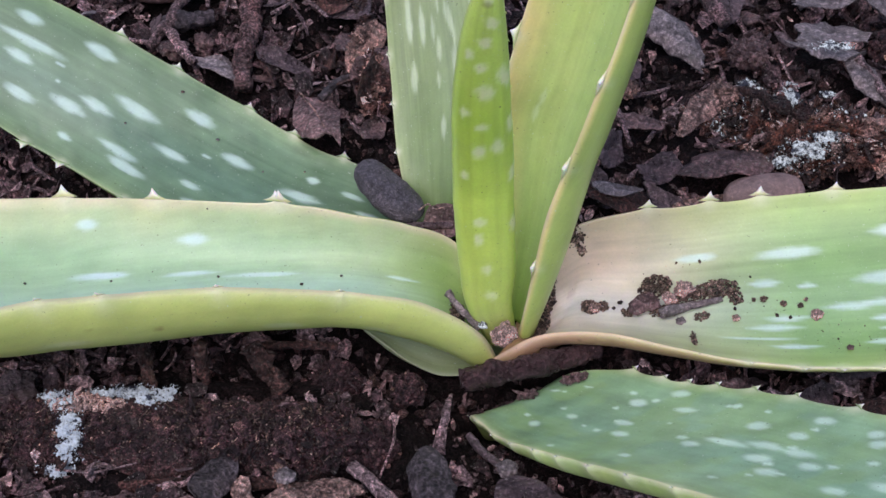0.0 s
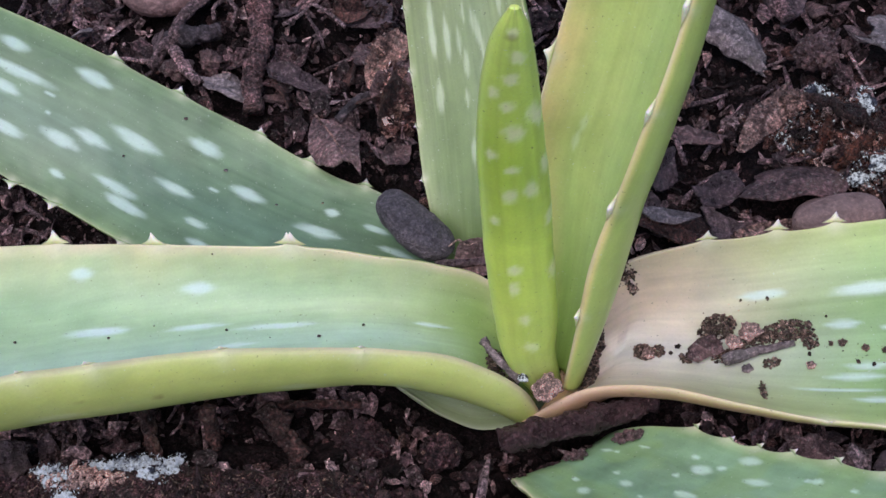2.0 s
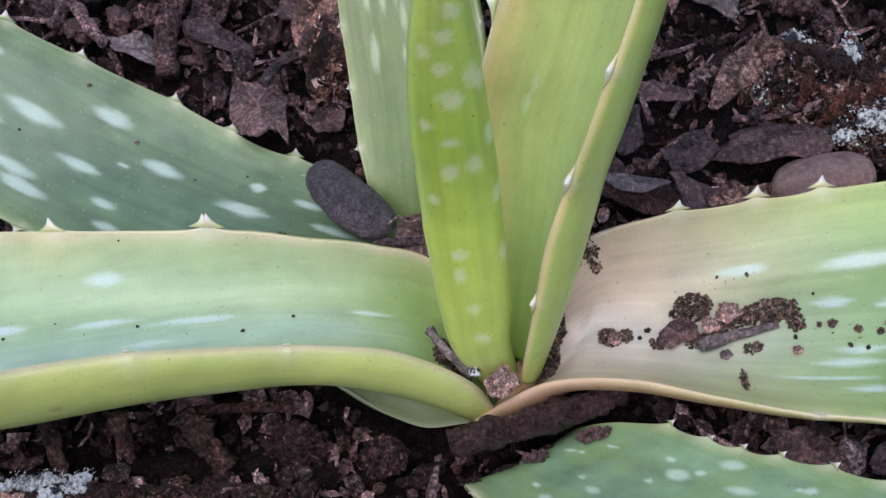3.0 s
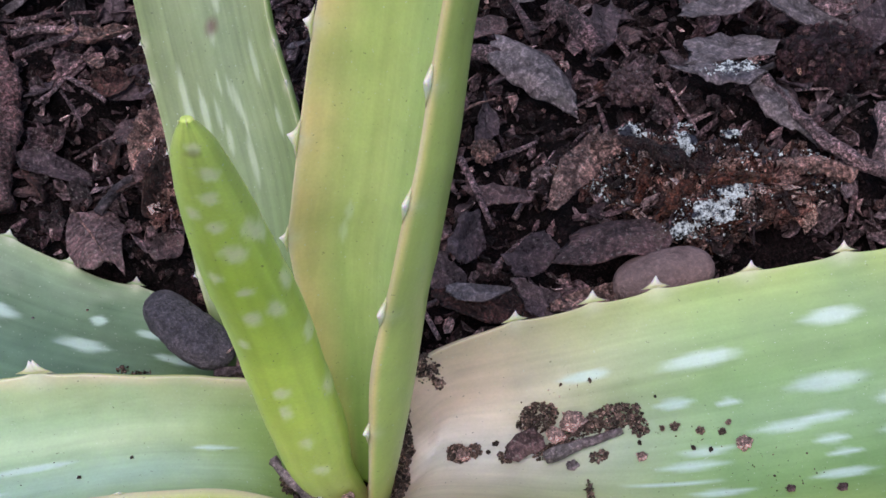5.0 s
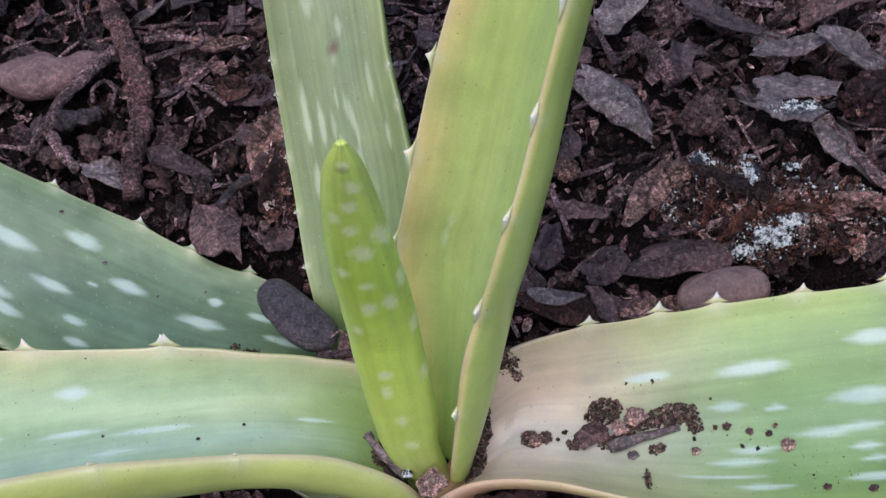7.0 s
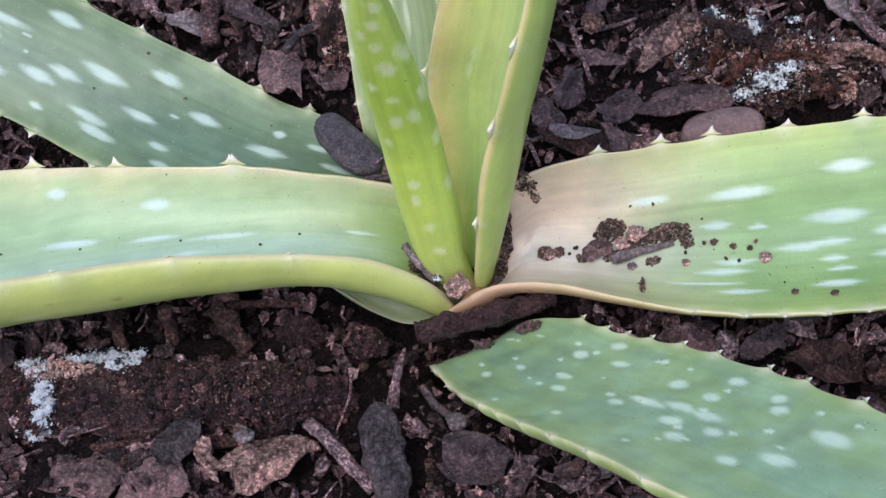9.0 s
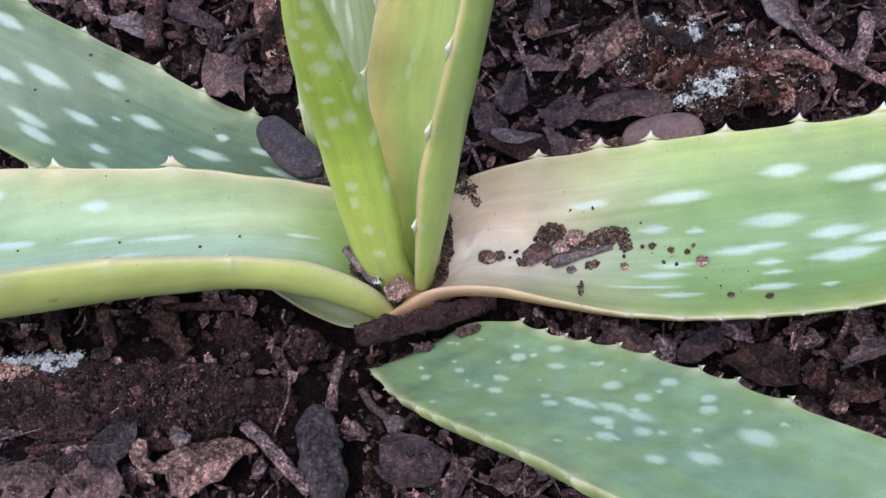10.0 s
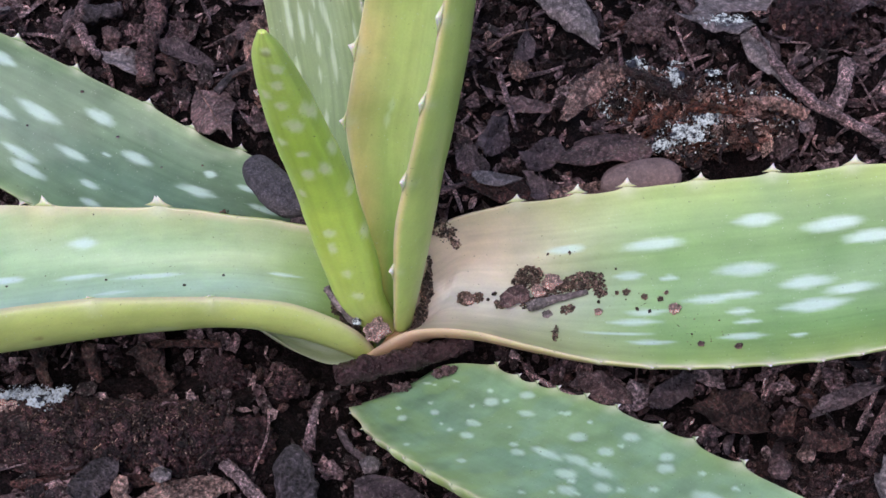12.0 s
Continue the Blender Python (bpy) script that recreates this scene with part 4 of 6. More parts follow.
def bean(name, label, category, centre, half, turn, mat, bend=0.0, point=0.0, tilt=(0, 0), seed=1, rough=0.05, bite=0.0):
    """A seed or pod: a flattened oval body, bent, drawn to a point or broken open along one side."""
    nu, nr = 40, 24
    t = np.linspace(-1, 1, nu)
    a = np.linspace(0, 2 * np.pi, nr, endpoint=False)
    r = np.maximum(1 - np.abs(t) ** (2.4 if point else 3.6), 0) ** 0.5
    r = r * (1 - point * np.clip(t, 0, 1) ** 1.5 * 0.75)
    g = 1 + rough * fractal(np.repeat(t[:, None] * 3, nr, 1), np.repeat(np.cos(a)[None] * 2, nu, 0), seed, 3)
    v = np.stack([np.repeat((t * half[0])[:, None], nr, 1), np.cos(a)[None] * r[:, None] * half[1] * g + bend * half[1] * (t**2)[:, None],
                  np.sin(a)[None] * r[:, None] * half[2] * g], -1).reshape(-1, 3)
    side = np.clip(v[:, 1] / half[1], 0, 1)
    v[:, 1] -= bite * half[1] * side * np.exp(-((v[:, 0] / half[0] - 0.32) / 0.2) ** 2)
    v[:, 2] -= 0.6 * bite * half[2] * side * np.exp(-((v[:, 0] / half[0] - 0.35) / 0.28) ** 2)
    faces = ring_faces(nu, nr) + [list(range(nr - 1, -1, -1)), list(range((nu - 1) * nr, nu * nr))]
    KEEP_OUT.append((centre[0], centre[1], half[0] * 0.85))
    return thing(name, label, category, me=mesh_of(name, v * MM, faces, mat), at=pose(*[c * MM for c in centre], tilt[0], tilt[1], turn))


def stick(name, label, points, radii, mat=TWIG, seed=1, lumps=0.18, sides=14, keep=True, rough=3.0, rings=9):
    v, f = tube(points, radii, sides, lumps, seed, rough, rings)
    if keep:
        for p in spline(points, 8):
            KEEP_OUT.append((p[0], p[1], max(radii) * 0.9))
    return thing(name, label, "twig", me=mesh_of(name, v * MM, f, mat))


def dead_leaf_mesh(name, long, wide, curl, mat, seed, tip=0.0, nu=46, nv=27):
    """A scrap of dead leaf: torn to straight-edged corners or drawn to a tip, folded, curled, with a midrib and veins."""
    g = np.random.default_rng(seed)
    t = np.linspace(-1, 1, nu)
    s = np.linspace(-1, 1, nv)
    out = np.maximum(1 - np.abs(t) ** (3.2 - 1.6 * tip), 0.0) ** 0.6 * (1 - tip * 0.35 * t)
    knots = np.r_[-1, np.sort(g.uniform(-0.8, 0.8, 3)), 1]
    rims = []
    for k in range(2):
        cut = np.interp(t, knots, np.r_[g.uniform(0.15, 0.75), g.uniform(0.65, 1.1, 3), g.uniform(0.15, 0.75)])
        rim = (0.75 * out + 0.25 * out * cut) if tip else 0.12 * out + 0.88 * cut
        rims.append(rim * (1 + 0.12 * fractal(t * 3.5, t * 0 + seed + 9 * k, seed + 3 * k, 2)))
    w = np.where(s[None] > 0, rims[0][:, None] * s[None], rims[1][:, None] * s[None])
    lean = g.uniform(-0.35, 0.35)
    x = np.repeat((t * long / 2)[:, None], nv, 1) * (1 + 0.05 * fractal(w * 3, w * 0, seed, 2)) + lean * w * wide / 2
    slant = g.uniform(-1, 1, 2)
    x = x + long * 0.16 * np.where(t > 0, slant[0], slant[1])[:, None] * (t**4)[:, None] * s[None] + long * 0.1 * (t**6)[:, None] * fractal(s * 2.5 + 7, s * 0, seed + 11, 4)[None]
    y = w * wide / 2
    b1, b2 = curl * g.uniform(-0.3, 0.6), curl
    z = long * 0.25 * b1 * t[:, None] ** 2 + wide * 0.5 * b2 * w**2 + 0.16 * wide * fractal(x / 9, y / 9, seed + 5, 2) + 0.28 * fractal(x / 2.4, y / 2.4, seed + 6, 3)
    fold, ang = g.uniform(-0.3, 0.3) * long, g.uniform(0, 3.14)
    z = z + g.uniform(-0.35, 0.35) * np.abs(x * math.cos(ang) + y * math.sin(ang) - fold)
    z = z + 0.12 * wide * np.clip(np.abs(s[None]) - 0.55, 0, 1) ** 2 * 4 * g.uniform(-0.6, 1.0)
    z = z - 0.3 * np.exp(-(y / 0.5) ** 2) + 0.07 * np.sin((x + np.abs(y) * 0.9) * 1.4)
    top = np.stack([x, y, z - z.mean()], -1)
    low = top - np.array([0, 0, 0.4])
    ring = np.concatenate([top, low[:, ::-1]], 1)
    faces = ring_faces(nu, 2 * nv) + [list(range(2 * nv - 1, -1, -1)), list(range((nu - 1) * 2 * nv, nu * 2 * nv))]
    return mesh_of(name, ring.reshape(-1, 3) * MM, faces, mat)


def dead_leaf(label, centre, long, wide, turn, tilt=(0, 0), curl=0.2, mat=None, seed=1, tip=0.0, name="dead_leaf", keep=0.6):
    """A larger scrap of dead leaf at its place."""
    if keep:
        KEEP_OUT.append((centre[0], centre[1], min(long, wide) * 0.5 * keep))
        d = np.array([math.cos(radians(turn)), math.sin(radians(turn))]) * long * 0.3
        KEEP_OUT.append((centre[0] + d[0], centre[1] + d[1], wide * 0.4 * keep))
        KEEP_OUT.append((centre[0] - d[0], centre[1] - d[1], wide * 0.4 * keep))
    me = dead_leaf_mesh(name, long, wide, curl, mat or BROWN, seed, tip)
    return thing(name, label, "dead leaf", me=me, at=pose(*[c * MM for c in centre], tilt[0], tilt[1], turn))


def strewn_leaves(count, seed):
    """Middle-sized scraps of dead leaf between the large ones, each a thing of its own."""
    g = np.random.default_rng(seed)
    kinds = ((DARK, "dark brown torn dead leaf piece in the litter"), (BROWN, "brown curled dead leaf piece in the litter"), (DARK, "dark brown torn dead leaf piece in the litter"),
             (GREY, "grey weathered dead leaf piece in the litter"), (REDLEAF, "red-brown dead leaf piece in the litter"), (PIECE, "blackish dead leaf piece in the litter"))
    done = 0
    for _ in range(count * 12):
        x, y = g.uniform(-165, 160), g.uniform(-70, 190)
        size = 5.5 + 8.5 * g.random() ** 1.8
        z = soil(x, y) + g.uniform(1.5, 7.0)
        if z + size * 0.3 > leaf_over(x, y, 3 if size < 10 else 6) or not clear_of(x, y, size * 0.22):
            continue
        mat, label = kinds[int(g.integers(len(kinds)))]
        me = dead_leaf_mesh("dead_leaf", size, size * g.uniform(0.4, 0.85), g.uniform(-0.3, 0.45), mat, int(g.integers(9999)), 0.5 if g.random() < 0.12 else 0.0, 16, 8)
        thing("dead_leaf", label, "dead leaf", "dead leaf pieces in the litter", me=me, at=pose(x * MM, y * MM, z * MM, g.normal(0, 24), g.normal(0, 24), g.uniform(0, 360)))
        done += 1
        if done == count:
            break


def crumb_pile(places, low, high, count, seed, squash=0.8, fibres=0.0, floor=None):
    """Crumbs heaped about the places (x, y, z, radius across, radius along, height in mm): verts and faces."""
    g = np.random.default_rng(seed)
    bv, bf = BALL
    vs, fs, start = [], [], 0
    for x, y, z, rx, ry, rz in places:
        n = max(3, int(count * rx * ry / 20))
        for _ in range(min(n, 900)):
            a, r = g.uniform(0, 6.283), math.sqrt(g.random())
            h = (1 - r * r) * rz * g.random()
            size = low + (high - low) * g.random() ** 2
            axes = g.uniform(0.55, 1.25, 3) * [1, 1, squash]
            if g.random() < fibres:
                axes = np.array([2.6, 0.45, 0.4]) * g.uniform(0.7, 1.3)
            v = (bv * (1 + 0.28 * g.uniform(-1, 1, (len(bv), 1))) * axes * size) @ turn_matrix(g, 0.5).T
            px, py = x + rx * r * math.cos(a), y + ry * r * math.sin(a)
            vs.append(v + [px, py, (floor(px, py) + size * 0.3 if floor else z) + h])
            fs.append(bf + start)
            start += len(bv)
    return np.vstack(vs), np.vstack(fs)


def chip_pile(name, places, low, high, count, seed, mat, tilt=0.7, aspect=(0.25, 0.8), rise=(0.2, 1.05)):
    """Angular chips heaped about the places, as one mesh."""
    g = np.random.default_rng(seed)
    vs, fs, start, base = [], [], 0, fragment_faces(6)
    for x, y, z, rx, ry, rz in places:
        for _ in range(int(count * rx * ry / 100)):
            a, r = g.uniform(0, 6.283), math.sqrt(g.random())
            size = low + (high - low) * g.random() ** 2
            v = fragment_verts(g, size / 2, g.uniform(*aspect), g.uniform(0.1, 0.6), n=6) @ turn_matrix(g, tilt).T
            vs.append(v + [x + rx * r * math.cos(a), y + ry * r * math.sin(a), z + (1 - r * r) * rz * g.uniform(*rise)])
            fs += [tuple(k + start for k in f) for f in base]
            start += len(v)
    return mesh_of(name, np.vstack(vs) * MM, fs, mat, False)


def crust_mesh(name, spot, seed, mat):
    """A ragged, granular crust of mould about a place."""
    x, y, z, rx, ry, rz = spot
    g = np.random.default_rng(seed)
    bits = [(x, y, z, rx * 0.6, ry * 0.6, rz)]
    for _ in range(7):
        a, r = g.uniform(0, 6.283), g.uniform(0.45, 1.0)
        bits.append((x + rx * r * math.cos(a), y + ry * r * math.sin(a), z - 0.25 * rz * r, rx * g.uniform(0.15, 0.4), ry * g.uniform(0.15, 0.4), rz * 0.7))
    v, f = crumb_pile(bits, 0.2, 0.75, 900, seed, 0.6)
    w, h = crumb_pile([(x, y, z, rx * 1.5, ry * 1.5, rz)], 0.08, 0.32, 140, seed + 1, 0.8, 0.2)
    return mesh_of(name, np.vstack([v, w]) * MM, np.vstack([f, h + len(v)]), mat, False)


def pile_mesh(name, places, low, high, count, seed, mat, fibres=0.0, floor=None):
    v, f = crumb_pile(places, low, high, count, seed, 0.8, fibres, floor)
    return mesh_of(name, v * MM, f, mat, False)


def lump(name, label, category, centre, half, mat, seed=1, rough=0.35, turn=0, smooth=True):
    """A clod or stone: a knobbly ball."""
    bm = bmesh.new()
    bmesh.ops.create_icosphere(bm, subdivisions=4, radius=1)
    for p in bm.verts:
        d = p.co.normalized()
        h = noise.fractal(d * 1.6 + Vector((seed, 0, 0)), 0.7, 2.1, 5) * rough
        p.co = d * (1 + h)
        p.co.x, p.co.y, p.co.z = p.co.x * half[0], p.co.y * half[1], p.co.z * half[2]
    bmesh.ops.scale(bm, vec=(MM, MM, MM), verts=bm.verts)
    me = bpy.data.meshes.new(name)
    bm.to_mesh(me)
    bm.free()
    me.materials.append(mat)
    me.polygons.foreach_set("use_smooth", [smooth] * len(me.polygons))
    KEEP_OUT.append((centre[0], centre[1], max(half[:2]) * 0.8))
    return thing(name, label, category, me=me, at=pose(*[c * MM for c in centre], 0, 0, turn))


def bark_crumbs(ob, points, radii, count, size, mat, seed):
    """Crumbs of soil and bark clinging to the upper side of a stick."""
    g = np.random.default_rng(seed)
    bv, bf = BALL
    mid, rad = spline(points, 200), spline(radii, 200)[:, 0]
    vs, fs = [], []
    for k in range(count):
        i = int(g.integers(2, 198))
        along = mid[i + 1] - mid[i - 1]
        side = np.cross(along, [0, 0, 1.0])
        side /= np.linalg.norm(side) + 1e-9
        a = g.normal(0, 0.75)
        at = mid[i] + rad[i] * 0.97 * (side * math.sin(a) + np.array([0, 0, math.cos(a)]))
        r = size * g.uniform(0.25, 1.0) ** 2
        vs.append(bv * (1 + 0.3 * g.uniform(-1, 1, (len(bv), 1))) * r * g.uniform(0.6, 1.2, 3) + at)
        fs.append(bf + 12 * k)
    part("bark_crumb", mesh_of("bark_crumb", np.vstack(vs) * MM, np.vstack(fs), mat, False), ob, "reddish crumbs clinging to the bark", "stuff")


def clod(label, centre, half, mat, seed):
    """A lump of soil stuck together from crumbs."""
    ob = lump("soil_clod", label, "soil clod", centre, [h * 0.85 for h in half], mat, seed, 0.5, 0, False)
    g = np.random.default_rng(seed)
    bv, bf = BALL
    vs, fs, n = [], [], int(150 + 14 * half[0] * half[1])
    for k in range(n):
        d = g.normal(size=3)
        d /= np.linalg.norm(d)
        d[2] = abs(d[2]) * 0.9
        size = g.uniform(0.3, 1.0) ** 2 * (0.45 + 0.09 * half[0])
        vs.append(bv * (1 + 0.3 * g.uniform(-1, 1, (len(bv), 1))) * size * g.uniform(0.6, 1.2, 3) + d * np.array(half) * g.uniform(0.75, 1.08))
        fs.append(bf + 12 * k)
    part("crumb_coat", mesh_of("crumb_coat", np.vstack(vs) * MM, np.vstack(fs), mat, False), ob, "", "stuff")
    return ob


# behind the plant
bean("grey_seed", "smooth dark grey oval seed resting on a leaf base", "seed", (-34, 44.5, 4.2), (12.4, 5.7, 4.6), -41, STONE, 0.12, 0, (6, 8), 3, 0.14)
bean("pink_pod", "dull pinkish-brown flat pod lying in the litter", "seed pod", (72, 46.5, 6.8), (11.5, 6, 4.2), 8, PINK, -0.1, 0, (0, -6), 4)
dead_leaf("flat pinkish-brown leaf scrap under the pod", (57, 42.5, 5), 20, 8, 6, (-10, -4), 0.1, TAN, 36)
bean("brown_pod", "smooth brown pointed seed pod, broken open along its rim", "seed pod", (-112, 130, 4.5), (15.5, 7.8, 6.2), 13, POD, 0.4, 0.42, (0, 0), 5, 0.09, 0.5)
stick("twig", "grey-brown stalk behind the pod", [(-146, 137, 3), (-136, 136, 4), (-127, 133, 4)], [1.8, 1.9, 2.4], BROWN, 2, 0.35)
line = [(-112, 198, 4), (-107, 182, 4), (-101, 164, 4.5), (-92, 143, 5), (-85, 124, 5.5), (-82, 108, 4.5), (-83, 97, 4), (-81.5, 85, 3)]
girth = [2.8, 2.9, 2.9, 3.1, 3.4, 3.0, 2.8, 2.4]
bough = stick("stick", "thick red-brown crooked stick lying on the litter", line, girth, BARK, 11, 0.3, 26, rough=2.2, rings=16)
bark_crumbs(bough, line, girth, 900, 0.62, BARK, 12)
stick("twig", "thin brown forked twig beside the stick", [(-93, 136, 8), (-99, 128, 7.5), (-106, 118, 6.5), (-108, 111, 5), (-114, 102, 2)], [1.6, 1.7, 1.6, 1.9, 1.5], TWIG, 12, 0.4, rough=2.0)
stick("wood_stub", "short thick grey-brown stub under the forked twig", [(-110.5, 111, 3.5), (-103, 113, 4), (-95, 115.5, 3)], [2.6, 3.1, 2.2], SLATE, 161, 0.4, 20)
stick("rootlet", "thin curled rootlet between twig and stick", [(-97.5, 119, 4), (-98, 123, 5.5), (-94.5, 125.5, 6), (-91.5, 122.5, 5), (-92.5, 117, 3)], [0.5, 0.55, 0.6, 0.5, 0.4], TWIG, 162, 0.4)
stick("rootlet", "thin kinked rootlet bridging a dark hollow", [(-69, 124.5, 5), (-64.5, 121, 5.5), (-58.5, 116, 4)], [0.5, 0.6, 0.45], TWIG, 163, 0.4)
stick("rootlet", "thin kinked rootlet bridging a dark hollow", [(-77, 117, 4), (-72.5, 119.5, 5), (-69, 125, 5)], [0.45, 0.55, 0.45], TWIG, 164, 0.4)
stick("rootlet", "thin kinked rootlet bridging a dark hollow", [(-70, 120, 5), (-66, 113, 4.5), (-64, 108.5, 3)], [0.4, 0.5, 0.4], TWIG, 165, 0.4)
stick("twig", "thin straight twig behind the hollow", [(-84, 134, 5), (-76, 136.5, 5.5), (-68.5, 140, 5), (-70, 147, 4)], [0.9, 1.0, 0.8, 0.5], TWIG, 166, 0.35)
stick("twig", "short dark twig slanting by the green leaf", [(-57, 79.5, 5), (-53, 85, 5.5), (-49, 90, 4)], [1.0, 1.2, 0.9], SLATE, 167, 0.35)
lump("soil_clod", "round crumbly clod by the forked twig", "soil clod", (-106, 101.5, 2), (4, 3.4, 3), BROWN, 168, 0.5)
lump("soil_clod", "round crumbly clod by the forked twig", "soil clod", (-97, 105, 2), (3, 2.6, 2.6), BROWN, 169, 0.5)
dead_leaf("broad dull pink-brown leaf scrap by the green leaf", (-45, 102, 6), 17, 11, 70, (12, -14), 0.25, TAN, 170, 0.1)
dead_leaf("dark round-edged dead leaf on soil", (-58, 122, 4), 11, 9, 15, (14, 8), 0.3, REDLEAF, 171, 0.2)
stick("twig", "short brown twig off the forked twig", [(-108, 108, 4), (-103, 100, 4), (-98, 95, 3)], [1.7, 1.6, 1.2], TWIG, 16, 0.4)
dead_leaf("narrow grey leaf sliver by the stick", (-90, 92, 4), 18, 6, -32, (-10, 4), 0.1, GREY, 17, 0.4, keep=0.9)
stick("twig", "short dark twig beside the stick", [(-86, 143, 4), (-80, 144, 4), (-72, 144, 3)], [1.2, 1.1, 0.9], TWIG, 13)
stick("rootlet", "thin pale curled rootlet beside the seed", [(-24.5, 36.5, 6.5), (-22, 37.5, 8), (-20, 36.5, 7.4), (-17.5, 37.5, 7)], [0.22, 0.24, 0.22, 0.16], PEBBLE, 15, 0.1, 6, False)
stick("twig", "dark twig end under the grey seed", [(-28, 34.5, 1), (-23, 34.5, 2), (-15, 36, 1)], [1.3, 1.1, 1.0], DARK, 14)
dead_leaf("brown oval dead leaf with a pale midrib", (-57, 72, 5), 22, 15, -57, (10, -8), -0.16, BROWN, 21, 0.55, keep=1.0)
stick("rootlet", "pale midrib on the brown dead leaf", [(-63, 80, 7), (-57.5, 72, 7.6), (-52, 63, 6.2)], [0.3, 0.26, 0.15], TAN, 22, 0.1, 6, False)
dead_leaf("dark brown dead leaf by the plant's base", (-17, 36, 2), 14, 10, 20, (24, 5), 0.3, BROWN, 22, 0.2)
dead_leaf("reddish-brown dead leaf on soil", (-42, 92, 5), 17, 12, 65, (18, -20), 0.3, BROWN, 23)
dead_leaf("brown dead leaf lying in soil", (-48, 106, 3), 15, 11, 20, (-14, 10), 0.3, BROWN, 24)
dead_leaf("dark oval dead leaf on soil", (-52, 122, 3), 16, 12, -30, (8, -12), 0.2, DARK, 25, 0.2)
dead_leaf("brown torn leaf by the leaf edge", (-40, 70, 3), 10, 8, 80, (25, 0), 0.3, BROWN, 26)
dead_leaf("dark torn strip of leaf", (-70, 97, 2), 20, 7, -20, (5, 10), 0.3, DARK, 27)
dead_leaf("broad brown dead leaf, edges torn", (-147, 150, 5), 30, 20, 25, (12, -6), 0.25, BROWN, 28)
dead_leaf("greyish dead leaf on the litter", (-130, 168, 5), 26, 15, -10, (-8, 5), 0.3, GREY, 29)
dead_leaf("dark brown crumpled leaf scrap", (-72, 165, 4), 22, 14, 50, (14, 8), 0.35, DARK, 30)
dead_leaf("rust-brown crumpled leaf scrap", (-62, 140, 4), 15, 10, 10, (-18, 8), 0.35, TAN, 31)
dead_leaf("pinkish pale leaf scrap", (-63, 130, 5), 9, 6, 120, (20, 20), 0.3, TAN, 32)
dead_leaf("dark tightly curled dead leaf", (-50, 160, 4), 24, 14, -40, (10, -10), 0.4, DARK, 33)
dead_leaf("reddish-brown crumpled leaf against a green leaf", (-41, 82, 6), 16, 11, 80, (30, -20), 0.5, REDLEAF, 34)
dead_leaf("reddish-brown leaf standing on edge", (-46, 88, 5), 13, 9, 40, (-35, 20), 0.5, REDLEAF, 35)

thing("leaf_crumb_heap", "red-brown crumbled leaf heaped against a green leaf", "litter", kind="stuff", me=chip_pile("leaf_crumb_heap", [(-40, 80, 3, 4, 8, 8), (-43, 93, 3, 5, 8, 8), (-45, 106, 2, 6, 7, 6)], 1.2, 4.5, 190, 88, RUST))

# right of the plant, behind the broad leaf
dead_leaf("large brown leaf scrap with a paler middle", (63, 57, 8), 25, 15, 6, (-14, 4), -0.2, BROWN, 41, 0, keep=0.9)
dead_leaf("dark glossy dead leaf beside the broad leaf", (35, 44.5, 3.5), 26, 11, -6, (-8, 4), -0.25, REDLEAF, 42)
dead_leaf("grey weathered flake on a dark leaf", (31, 47, 6), 13, 5, -4, (-8, 4), -0.2, GREY, 142, keep=0)
dead_leaf("dark glossy leaf at the pod's end", (46, 43, 4), 14, 7, -30, (10, 10), 0.3, DARK, 43)
dead_leaf("flat grey dead leaf scrap", (39, 75, 4), 15, 6, -6, (-6, 2), 0.1, BROWN, 44)
dead_leaf("dark leaf scrap standing on edge", (30, 62, 5), 14, 10, 60, (35, 10), 0.2, DARK, 45)
dead_leaf("dark angular dead leaf scrap", (44, 57, 4), 12, 9, 35, (20, -8), 0.15, DARK, 46)
dead_leaf("dark brown torn leaf scrap", (24, 54, 3), 13, 9, -50, (20, 10), 0.25, DARK, 58)
dead_leaf("tan torn strip of dead leaf", (56.5, 76, 9), 21, 9, 47, (14, -14), -0.3, TAN, 47, keep=0.9)
lump("wood_chunk", "pale crumbly wood chunk on the litter", "wood", (64, 82, 9), (3.6, 3, 3.4), TAN, 48, 0.5, 20, False)
dead_leaf("long grey-brown curled leaf", (50, 112, 5), 27, 13, -44, (14, 8), -0.3, GREY, 48, 0.0, keep=0.8)
dead_leaf("dark twisted dead leaf strip", (37, 97, 3), 16, 6, 80, (40, 0), 0.2, DARK, 49)
dead_leaf("grey weathered flat dead leaf", (100, 115, 4), 23, 17, 20, (-14, 6), 0.2, GREY, 50, keep=0.9)
dead_leaf("grey leaf draped over wood", (96, 104, 8), 20, 9, -12, (-20, 0), -0.3, GREY, 51)
dead_leaf("dark grey drooping leaf strip", (107, 95, 6), 24, 8, -62, (18, 8), -0.25, GREY, 52, keep=0.8)
dead_leaf("pale grey pointed leaf scrap", (101, 131, 3), 21, 9, 12, (-12, 0), 0.15, GREY, 53, 0.0, keep=0.9)
dead_leaf("dark grey dead leaf on litter", (120, 126, 4), 24, 14, -20, (-10, 12), 0.25, GREY, 54)
dead_leaf("dark brown crumpled leaf scrap", (70, 128, 2), 18, 9, 70, (30, 0), 0.3, DARK, 55)
dead_leaf("dark brown torn leaf scrap", (141, 120, 4), 20, 12, 35, (14, -8), 0.3, DARK, 56)
dead_leaf("mid-brown torn leaf scrap", (36, 130, 3), 20, 11, 15, (-10, 10), 0.3, BROWN, 57)
